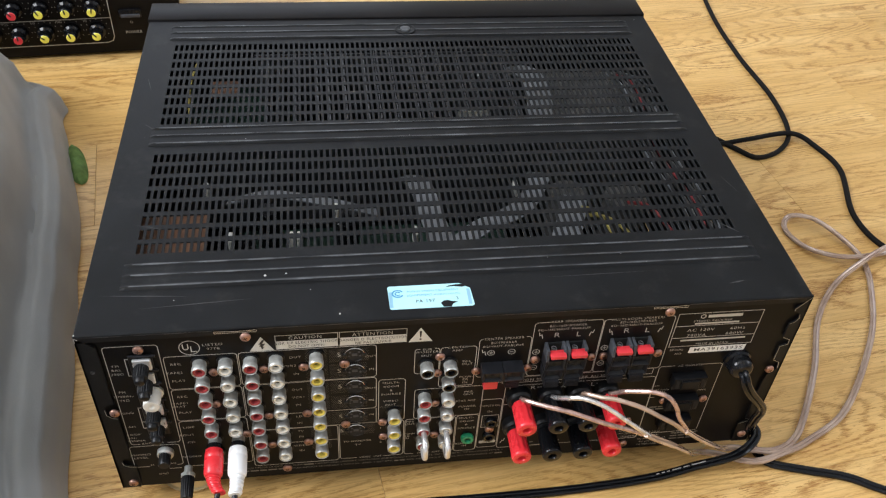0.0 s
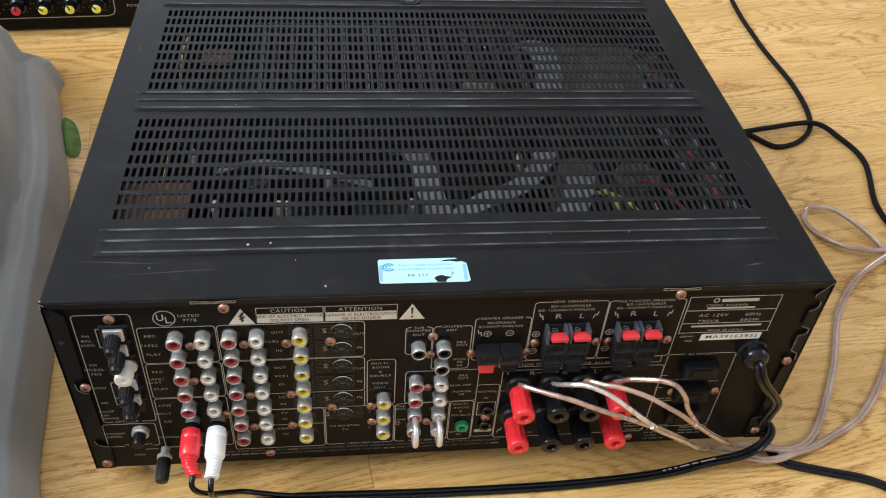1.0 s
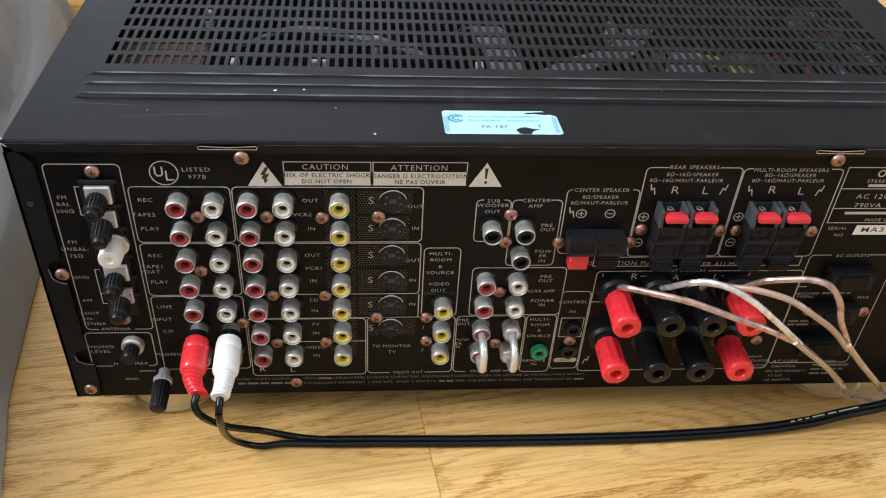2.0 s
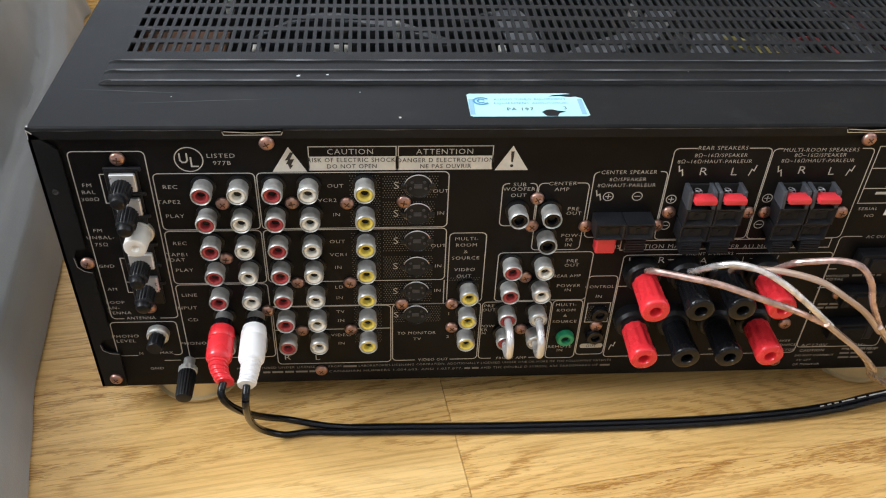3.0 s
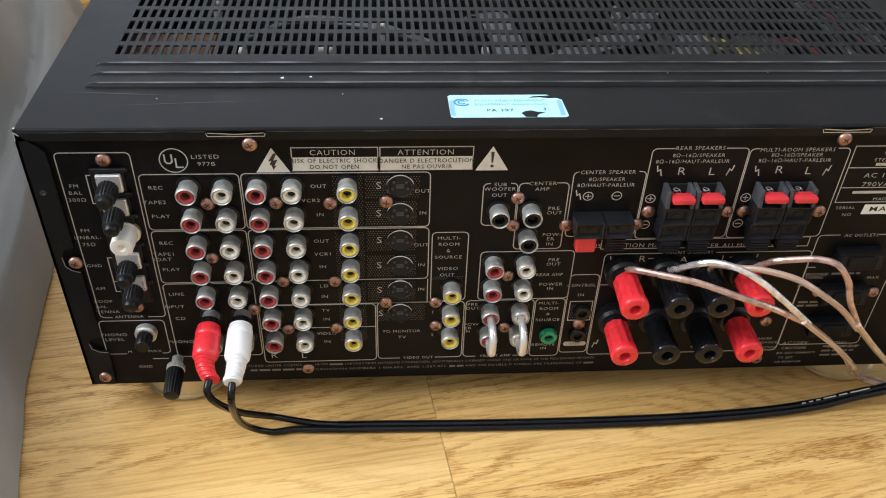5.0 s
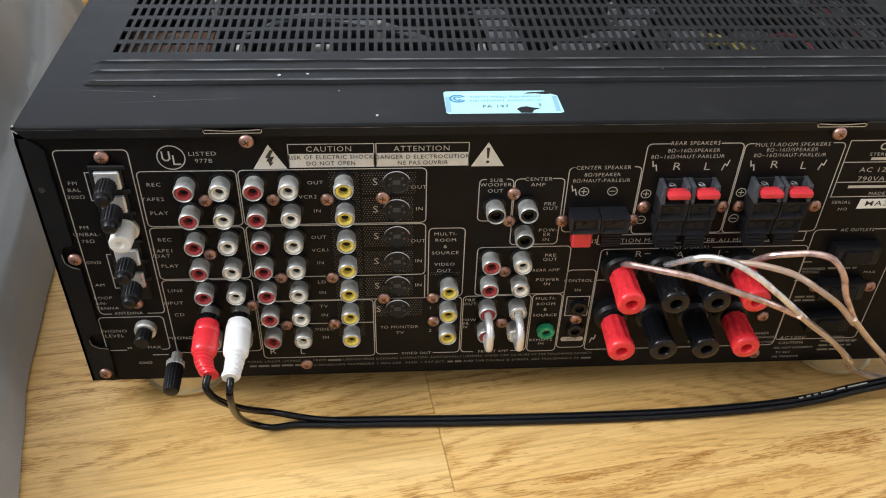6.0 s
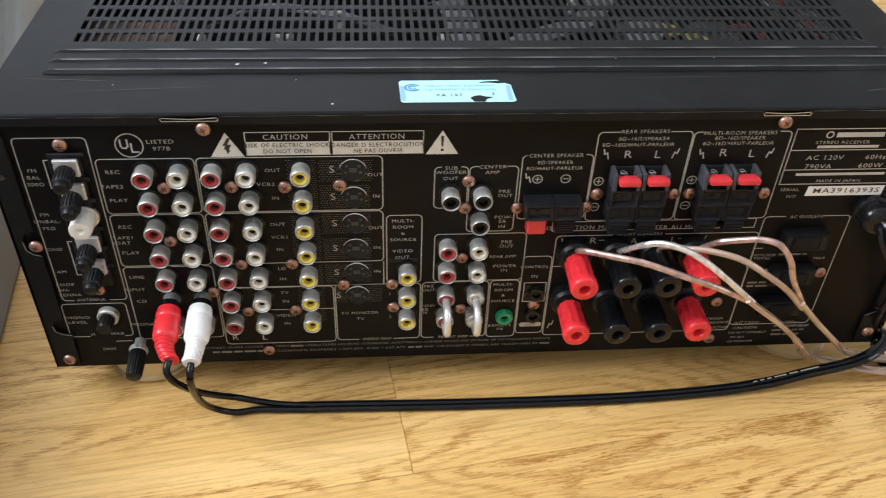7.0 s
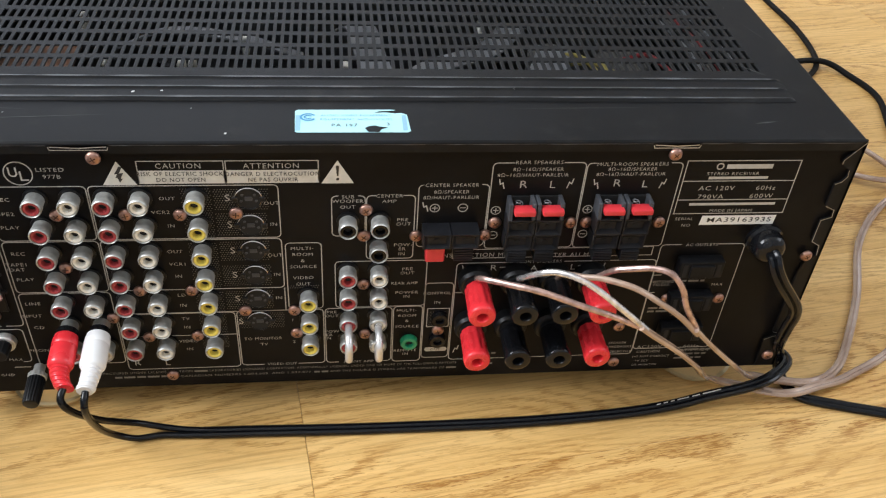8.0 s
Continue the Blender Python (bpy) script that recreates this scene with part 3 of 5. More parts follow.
def antenna_block():
    bm = bmesh.new()
    box(bm, 0.0245, 0.0375, PY - 0.0012, PY, 0.0718, 0.1442, 0.0004, 1)
    block = part("antenna_block", bm, M_BLACK, receiver)
    for z in (144.0, 106.0, 94.8, 84.5, 132.0, 121.0):
        bm = bmesh.new()
        box(bm, 0.0255, 0.0395, PY - 0.0022, PY - 0.0010, z / 1000 - 0.0008, z / 1000 + 0.0008, 0.0002, 1)
        part("block_ridge", bm, M_CLIP, block)
    for z in (138.0, 126.0, 97.5, 84.5):
        bm = bmesh.new()
        box(bm, 0.0268, 0.0368, PY - 0.0032, PY - 0.0012, z / 1000 - 0.0042, z / 1000 + 0.0042, 0.0004, 1)
        part("terminal_plate", bm, M_NICKEL, block, "nickel screw plate")
    for z, t in ((136.5, 8), (123.8, 14), (95.0, 8), (81.5, 10)):
        knurled_knob("terminal_knob", 31.2, z, 0.0042, 0.0138, t, M_STEEL)
    m = at_panel(33.4, 111.8)
    bm = bmesh.new()
    lathe(bm, [(0.0049, 0.0012), (0.0047, 0.0108), (0.0044, 0.0116), (0.0038, 0.0118), (0.0018, 0.0116), (0.0010, 0.0108), (0.0, 0.0106)], 36)
    socket = put_mesh("coax_socket", mesh_of(bm, "coax_socket", M_IVORY, 30), receiver, m, "coaxial socket under an aged white plastic cap")
    bm = bmesh.new()
    lathe(bm, [(0.0058, 0.0), (0.0058, 0.0016), (0.0050, 0.0019)], 32)
    put_mesh("socket_flange", mesh_of(bm, "socket_flange", M_TIN, 30), socket, m)


antenna_block()


def small_knobs():
    m = at_panel(31.2, 53.0)
    bm = bmesh.new()
    lathe(bm, [(0.0050, 0.0), (0.0050, 0.0028), (0.0044, 0.0034), (0.0, 0.0034)], 28)
    put_mesh("level_knob_base", mesh_of(bm, "level_knob_base", M_TIN, 30), receiver, m)
    bm = bmesh.new()
    lathe(bm, [(0.0036, 0.0030), (0.0036, 0.0100), (0.0031, 0.0108), (0.0, 0.0108)], 32, None, 12, 0.0003, (0, 1))
    put_mesh("level_knob", mesh_of(bm, "level_knob", M_BLACK, 30), receiver, m, "small black level knob")
    m = at_panel(42.6, 34.8) @ Matrix.Rotation(radians(8), 4, "X")
    bm = bmesh.new()
    lathe(bm, [(0.0038, 0.0072), (0.0042, 0.0080), (0.0038, 0.0205), (0.0034, 0.0216), (0.0024, 0.0220), (0.0, 0.0220)], 72, None, 18, 0.0004, (1, 2))
    ground = put_mesh("ground_terminal", mesh_of(bm, "ground_terminal", M_BLACK, 30), receiver, m, "ridged black grounding knob")
    bm = bmesh.new()
    lathe(bm, [(0.0026, 0.0), (0.0026, 0.0046), (0.0044, 0.0050), (0.0044, 0.0070), (0.0036, 0.0076)], 48, None, 12, 0.0003, (2, 3))
    put_mesh("metal_crown", mesh_of(bm, "metal_crown", M_TIN, 30), ground, m, "nickel-plated crown nut")


small_knobs()


def binding_post(x, z, material, label):
    m = at_panel(x, z)
    bm = bmesh.new()
    lathe(bm, [(0.0082, 0.0), (0.0082, 0.0050), (0.0072, 0.0066), (0.0060, 0.0068), (0.0060, 0.0085)], 32)
    p = put_mesh("binding_post", mesh_of(bm, "binding_post", M_BLACK, 30), receiver, m, label)
    bm = bmesh.new()
    lathe(bm, [(0.0052, 0.0080), (0.0059, 0.0090), (0.0061, 0.0232), (0.0063, 0.0240), (0.0063, 0.0266), (0.0060, 0.0276), (0.0054, 0.0280), (0.0028, 0.0280), (0.0024, 0.0272), (0.0022, 0.0200), (0.0, 0.0198)],
          60, None, 10, 0.00048, (1, 2))
    cap = put_mesh("post_cap", mesh_of(bm, "post_cap", material, 40), p, m)
    bm = bmesh.new()
    lathe(bm, [(0.0021, 0.0200), (0.0021, 0.0212), (0.0009, 0.0212), (0.0009, 0.0200)], 20)
    put_mesh("metal_sleeve", mesh_of(bm, "metal_sleeve", M_STEEL, 30), p, m)


for z, xs in ((86.0, (250.6, 270.4, 288.9, 306.8)), (57.0, (250.7, 270.3, 290.2, 309.2))):
    for k, x in enumerate(xs):
        binding_post(x, z, *((M_RED, "red speaker binding post") if k in (0, 3) else (M_GLOSS, "black speaker binding post")))


def ribbed_tab(bm, x0, x1, y0, y1, z0, z1):
    """A lever whose face is moulded in steps, as one closed shape."""
    prof = [(y1, z1), (y1, z0), (y0, z0)]
    n = 6
    for k in range(n):
        a = z0 + (z1 - z0) * k / n
        b = z0 + (z1 - z0) * (k + 1) / n
        prof += [(y0 - 0.0006, a + 0.0001), (y0 - 0.0006, (a + b) / 2), (y0, (a + b) / 2 + 0.0001), (y0, b)]
    sides = [[bm.verts.new((x, p, q)) for p, q in prof] for x in (x0, x1)]
    bm.faces.new(sides[0])
    bm.faces.new(sides[1])
    for k in range(len(prof)):
        j = (k + 1) % len(prof)
        bm.faces.new((sides[0][k], sides[0][j], sides[1][j], sides[1][k]))


def clip_housing(bm, x0, x1, y0, y1, z0, z1, inset=0.0026, depth=0.0024):
    """A moulded block whose front is pressed in to a funnel for the wire."""
    before = set(bm.faces)
    box(bm, x0, x1, y0, y1, z0, z1)
    front = [f for f in bm.faces if f not in before and abs(f.calc_center_median().y - y0) < 1e-6]
    bmesh.ops.inset_region(bm, faces=front, thickness=0.0007, use_boundary=True)
    bmesh.ops.inset_region(bm, faces=front, thickness=inset, depth=0.0, use_boundary=True)
    for v in front[0].verts:
        v.co.y += depth
        v.co.z -= 0.0006


def spring_terminal(cx, z_top=134.1):
    """Two push-in clips one over the other: the upper with a red lever and a visible coil spring, the lower with a ribbed black lever."""
    x0, x1 = cx / 1000 - 0.0061, cx / 1000 + 0.0061
    zt, zm, zb = z_top / 1000, z_top / 1000 - 0.0165, z_top / 1000 - 0.0258
    y = PY
    bm = bmesh.new()
    clip_housing(bm, x0, x1, y - 0.0090, y, zm, zt - 0.0080)
    t = part("spring_terminal", bm, M_CLIP, receiver, smooth=0)
    for a in (x0, x1 - 0.0018):
        bm = bmesh.new()
        prof = [(y, zt - 0.0081), (y - 0.0088, zt - 0.0081), (y - 0.0074, zt), (y, zt)]
        ends = [[bm.verts.new((x, p, q)) for p, q in prof] for x in (a, a + 0.0018)]
        bm.faces.new(ends[0])
        bm.faces.new(ends[1])
        for k in range(4):
            bm.faces.new((ends[0][k], ends[0][(k + 1) % 4], ends[1][(k + 1) % 4], ends[1][k]))
        bmesh.ops.bevel(bm, geom=list(bm.edges), offset=0.00025, segments=1, affect="EDGES")
        # paler than the housing, for the light on the guides
        part("lever_guide", bm, M_GUIDE, t, smooth=0)
    bm = bmesh.new()
    clip_housing(bm, x0, x1, y - 0.0078, y, zb, zm - 0.0010, 0.0024, 0.0020)
    part("lower_clip", bm, M_CLIP, t, smooth=0)
    # flat dark discs in place of the shaded wire openings
    for z, d in ((zm + 0.0036, 0.0064), (zb + 0.0036, 0.0056)):
        bm = bmesh.new()
        lathe(bm, [(0.0013, 0.0), (0.0013, 0.0003), (0.0, 0.0003)], 16, Matrix.Translation((cx / 1000, y - d - 0.0002, z)) @ OUT)
        part("wire_hole_shade", bm, M_HOLE, t)
    # dark sheet painting the shade behind the spring
    bm = bmesh.new()
    box(bm, x0 + 0.0018, x1 - 0.0018, y - 0.0010, y - 0.0002, zt - 0.0080, zt - 0.0004)
    part("spring_well_shade", bm, M_HOLE, t)
    bm = bmesh.new()
    coil = [Vector((cx / 1000 - 0.0012 + 0.0016 * math.cos(k * 0.7), y - 0.0042 + 0.0016 * math.sin(k * 0.7), zt - 0.0085 + 0.00019 * k)) for k in range(44)]
    sweep(bm, coil, round_section(0.00024, 6))
    part("coil_spring", bm, M_SPRING, t)
    bm = bmesh.new()
    box(bm, x0 + 0.0021, x1 - 0.0006, y - 0.0108, y - 0.0050, zt - 0.0046, zt - 0.0018, 0.0007, 2)
    part("red_lever", bm, M_TAB, t, "red plastic push lever")
    bm = bmesh.new()
    ribbed_tab(bm, x0 + 0.0016, x1 - 0.0020, y - 0.0086, y - 0.0020, zb - 0.0058, zb - 0.0001)
    part("ribbed_lever", bm, M_CLIP, t)


for cx in (267.2, 279.9, 307.5, 320.4):
    spring_terminal(cx)


def center_terminal():
    y = PY
    for cx, material, name in ((230.2, M_TAB, "red_lever"), (243.0, M_CLIP, "ribbed_lever")):
        x0, x1 = cx / 1000 - 0.0062, cx / 1000 + 0.0062
        bm = bmesh.new()
        clip_housing(bm, x0, x1, y - 0.0092, y, 0.1110, 0.1190, 0.0022, 0.0018)
        t = part("clip_terminal", bm, M_CLIP, receiver, smooth=0)
        bm = bmesh.new()
        # dark disc for the shade of the wire opening
        lathe(bm, [(0.0013, 0.0), (0.0013, 0.0003), (0.0, 0.0003)], 16, Matrix.Translation((cx / 1000, y - 0.0075, 0.1146)) @ OUT)
        part("wire_hole_shade", bm, M_HOLE, t)
        bm = bmesh.new()
        if name == "ribbed_lever":
            ribbed_tab(bm, x0 + 0.0018, x1 - 0.0020, y - 0.0068, y - 0.0020, 0.1025, 0.1109)
        else:
            box(bm, x0 + 0.0016, x1 - 0.0022, y - 0.0076, y - 0.0020, 0.1020, 0.1109, 0.0006, 1)
        part(name, bm, material, t)


center_terminal()


def outlet(z, depth):
    """A mains outlet with a low face between two tall slots."""
    y, z = PY, z / 1000
    bm = bmesh.new()
    box(bm, 0.3485, 0.3705, y - depth, y, z - 0.0050, z + 0.0050, 0.0007, 2)
    o = part("mains_outlet", bm, M_OUTLET, receiver, "black two-slot mains outlet")
    bm = bmesh.new()
    box(bm, 0.3535, 0.3655, y - depth - 0.0012, y - depth + 0.0001, z - 0.0042, z + 0.0034, 0.0004, 1)
    part("outlet_face", bm, M_OUTLET, o)
    # dark blocks painting the shade in the two slots
    for x in (0.3512, 0.3678):
        bm = bmesh.new()
        box(bm, x - 0.0010, x + 0.0010, y - depth - 0.0002, y - depth + 0.0005, z - 0.0040, z + 0.0035)
        part("slot", bm, M_HOLE, o)


for z in (92.6, 70.5, 49.6):
    outlet(z, 0.0062)


def jumper(x):
    """A bent steel link between two sockets."""
    bm = bmesh.new()
    x /= 1000
    pts = [(x, -0.004, 0.0634), (x, -0.012, 0.0633), (x, -0.0165, 0.0606), (x, -0.0175, 0.0561), (x, -0.0165, 0.0519), (x, -0.0120, 0.0491), (x, -0.004, 0.0490)]
    sweep(bm, smooth_path(pts, 8), round_section(0.0018, 12), [(1, 0, 0)] * (6 * 8 + 1))
    return tagged(part("jumper_link", bm, M_NICKEL), "bent bright steel jumper link between two sockets", "jumper", "jumper links")


jumper(190.8)
jumper(205)


# ---- silkscreen on the back panel ----
def round_rect(x0, x1, z0, z1, r=2.0):
    pts = []
    for cx, cz, a0 in ((x1 - r, z1 - r, 0), (x0 + r, z1 - r, 90), (x0 + r, z0 + r, 180), (x1 - r, z0 + r, 270)):
        for k in range(4):
            a = radians(a0 + 30 * k)
            pts.append((cx + r * math.cos(a), cz + r * math.sin(a)))
    return pts


def printed_frame(x0, x1, z0, z1, gap=None, r=2.0):
    """A rounded printed frame; gap is the stretch of its top (or bottom, where given third) line left open for a title."""
    bm = bmesh.new()
    if gap is None:
        ribbon(bm, round_rect(x0, x1, z0, z1, r), closed=True)
    else:
        g0, g1, low = gap
        pts = round_rect(x0, x1, z0, z1, r)
        if low:
            ribbon(bm, [(g1, z0), (x1 - r, z0)] + pts[13:16] + pts[:12] + [(g0, z0)])
        else:
            ribbon(bm, [(g0, z1)] + pts[4:16] + pts[0:4] + [(g1, z1)])
    part("printed_frame", bm, M_PRINT, receiver, smooth=0)


for f in ((12.2, 41.5, 62.2, 151.2, (17.5, 33.5, True)), (10.5, 40, 38.5, 60, (19.5, 36, True)), (43, 83, 112.3, 140.6), (43, 83, 82.5, 111.6), (43, 83, 35.8, 81.8), (83.8, 161.5, 112.3, 140.6),
          (83.8, 161.5, 82.5, 111.6), (83.8, 137.5, 30.5, 67.5), (138.3, 179, 31.2, 68, (149, 166, True)), (163, 179, 68.7, 108.8), (184, 198.6, 112.4, 134.4, (187, 195.5, False)),
          (199.2, 220.5, 98.8, 134.4, (203.2, 215.2, False)), (185, 227.5, 68.8, 97.4), (179.8, 212, 31.2, 68.2, (186, 204.5, True)), (212.7, 226.8, 30.5, 68.4), (227.4, 241, 32.5, 83),
          (221.8, 252.8, 105.5, 139.8, (223.5, 249.5, False)), (253.4, 294.6, 103.8, 151, (262.8, 284.6, False)), (295.2, 338.5, 103.5, 150.6, (299, 332.8, False)),
          (241.6, 338.5, 30.5, 95, (268, 293, False)), (338.8, 380.5, 34, 104, (348.8, 366.8, False))):
    printed_frame(*f)


def printed_line(*pts, width=0.42):
    bm = bmesh.new()
    ribbon(bm, pts, width)
    part("printed_line", bm, M_PRINT, receiver, smooth=0)


for a in (((83.8, 67.9), (161.5, 67.9), (161.5, 82.2)), ((83.8, 53), (137.5, 53)), ((340.3, 122.4), (340.3, 151.5), (393.3, 151.5), (393.3, 122.4), (340.0, 122.4)), ((340.3, 140.6), (393.3, 140.6)),
          ((340.3, 130.2), (393.3, 130.2)), ((24.5, 140.5), (22.5, 140.5), (22.5, 126.5), (24.5, 126.5)), ((24.5, 97.5), (22.3, 97.5), (22.3, 78), (24.5, 78)), ((22.3, 84), (24.3, 84)),
          ((31, 34.8), (38.5, 34.8)), ((248, 89), (248, 92), (256, 92)), ((262, 92), (268, 92), (268, 89)), ((288, 89), (288, 92), (294, 92)), ((300, 92), (307, 92), (307, 89)), ((239, 98), (239, 103.2), (335, 103.2), (335, 98), (239, 98)),
          ((241.6, 76.5), (246, 76.5)), ((338.8, 85), (343, 85)), ((337.5, 73.5), (342, 73.5)), ((229.2, 54.2), (229.2, 66.4), (240, 66.4), (240, 54.2), (229, 54.2))):
    printed_line(*a)
for x, z in ((225, 128), (258, 140), (288.8, 140), (300.5, 139.5), (331.3, 139.5), (245.5, 91), (312, 91), (245, 38)):
    s = -1 if x in (288.8, 331.3, 312, 245) else 1
    printed_line((x - 1.2 * s, z + 2.6), (x - 0.6 * s, z - 0.2), (x + 0.5 * s, z + 0.6), (x + 1.3 * s, z - 2.6), width=0.5)
for x, z, plus in ((229.3, 127.3, True), (241.8, 127.3, False), (256.8, 125.6, True), (256.8, 111.5, False), (299.0, 125.6, True), (299.0, 111.5, False)):
    bm = bmesh.new()
    ribbon(bm, [(x + 2.1 * math.cos(k * math.pi / 12), z + 2.1 * math.sin(k * math.pi / 12)) for k in range(24)], 0.4, True)
    ribbon(bm, [(x - 1.3, z), (x + 1.3, z)], 0.4)
    if plus:
        ribbon(bm, [(x, z - 1.3), (x, z + 1.3)], 0.4, y=PRINT_Y - 0.00003)
    part("polarity_mark", bm, M_PRINT, receiver, smooth=0)


def printed_shape(name, pts, material=M_PRINT, y=PRINT_Y, parent=None):
    bm = bmesh.new()
    bm.faces.new([bm.verts.new((x / 1000, y, z / 1000)) for x, z in pts])
    return part(name, bm, material, parent or receiver, smooth=0)


M_INK = surface("black_ink", (0.02, 0.018, 0.016), 0.55, bump=0.0)


def caution_marks():
    for x0, x1 in ((104.9, 140.0), (140.5, 179.0)):
        bm = bmesh.new()
        ribbon(bm, [(x0 + 0.2, 142), (x0 + 0.2, 152.8), (x1 - 0.2, 152.8), (x1 - 0.2, 142)], 0.4)
        part("printed_line", bm, M_PRINT, receiver, smooth=0)
        printed_shape("caution_band", [(x0, 141.6), (x1, 141.6), (x1, 148.2), (x0, 148.2)], M_BAND)
    for cx in (97.3, 186.8):
        printed_shape("warning_triangle", [(cx - 6.9, 141.1), (cx + 6.9, 141.1), (cx, 152.8)], M_BAND)
    printed_shape("lightning_bolt", [(98.0, 150.4), (95.6, 146.5), (96.9, 146.7), (95.9, 144.7), (96.7, 144.9), (97.4, 142.4), (98.9, 144.4), (98.0, 144.4), (99.4, 147.2), (97.7, 147), (99.2, 150.1)], M_INK, PRINT_Y - 0.0001)
    printed_shape("exclamation_bar", [(186.1, 150.2), (186.45, 145), (187.15, 145), (187.5, 150.2)], M_INK, PRINT_Y - 0.0001)
    printed_shape("exclamation_dot", [(186.8 + 0.7 * math.cos(k), 143.3 + 0.7 * math.sin(k)) for k in [i * math.pi / 6 for i in range(12)]], M_INK, PRINT_Y - 0.0001)


caution_marks()


def approval_mark():
    """A ring with two plain strokes in it."""
    bm = bmesh.new()
    ribbon(bm, [(58.2 + 5.5 * math.cos(k * math.pi / 20), 147.2 + 5.6 * math.sin(k * math.pi / 20)) for k in range(40)], 0.45, True)
    ribbon(bm, [(54.8, 150.2), (54.8, 146.8), (55.6, 145.9), (56.8, 145.9), (57.6, 146.8), (57.6, 150.2)], 0.65)
    ribbon(bm, [(59.0, 148.3), (59.0, 144.0), (61.8, 144.0)], 0.65)
    part("approval_mark", bm, M_PRINT, receiver, smooth=0)
    bm = bmesh.new()
    ribbon(bm, [(355.9 + 1.5 * math.cos(k * math.pi / 8), 148.5 + 1.5 * math.sin(k * math.pi / 8)) for k in range(16)], 0.6, True)
    part("maker_mark", bm, M_PRINT, receiver, smooth=0)
    for x0, x1, z0, z1 in ((359.0, 380.6, 147.2, 149.6), (352.0, 380.0, 141.6, 143.0), (346.5, 388.0, 127.0, 128.4)):
        printed_shape("maker_bar", [(x0, z0), (x1, z0), (x1, z1), (x0, z1)])
    printed_shape("serial_label", [(354.0, 115.8), (390.4, 115.8), (390.8, 121.1), (354.5, 121.1)], M_PAPER, PRINT_Y - 0.0001)
    printed_shape("out_badge", [(229.6, 36.9), (239.6, 36.9), (240.4, 38.3), (239.6, 39.7), (229.6, 39.7), (228.9, 38.3)])


approval_mark()


def word_bars(x0, x1, z, h, seed):
    """A line of writing too small to read, as plain bars of word length."""
    rng = random.Random(seed)
    bm = bmesh.new()
    x = x0
    while x < x1 - 1:
        w = min(rng.uniform(2.0, 8.0), x1 - x)
        vs = [bm.verts.new((a / 1000, PRINT_Y, b / 1000)) for a, b in ((x, z), (x + w, z), (x + w, z + h), (x, z + h))]
        bm.faces.new(vs)
        x += w + 0.9
    part("small_print", bm, M_FAINT, receiver, smooth=0)


M_FAINTTEXT = surface("small_lettering", (0.24, 0.23, 0.20), 0.6, bump=0.0)
M_FAINT = surface("faint_print", (0.17, 0.16, 0.14), 0.6, bump=0.0)
for k, (x0, x1, z) in enumerate(((114.5, 121, 27.3), (173.5, 180.5, 24.0), (241, 246, 24.0), (76, 101, 24.4), (258, 266, 26), (276, 284, 33.6), (256, 266, 33.6), (294, 302, 33.6),
                                 (363, 382, 31.6), (363, 380, 28.4), (363, 378, 25.4), (352, 366, 80.2), (341, 352, 62.3), (341, 353, 60.0))):
    word_bars(x0, x1, z, 1.2, k)


def letters(text, x, z, h, material=M_PRINT, y=PRINT_Y, wide=1.0, m=None, name="lettering", parent=None, weight=-0.000012):
    """Writing in the built-in font as a flat mesh, centred at x, z, h millimetres high."""
    cu = bpy.data.curves.new("t", "FONT")
    cu.body, cu.size, cu.align_x, cu.align_y = text, h / 1000 / 0.72, "CENTER", "CENTER"
    cu.resolution_u, cu.offset, cu.space_character = 2, h * weight, 1.14
    ob = bpy.data.objects.new("t", cu)
    me = bpy.data.meshes.new_from_object(ob)
    bpy.data.objects.remove(ob)
    bpy.data.curves.remove(cu)
    me.materials.clear()
    me.materials.append(material)
    if m is None:
        m = Matrix.Translation((x / 1000, y, z / 1000)) @ Matrix.Rotation(radians(90), 4, "X")
    return put_mesh(name, me, parent or receiver, m @ Matrix.Diagonal((wide, 1, 1, 1)))


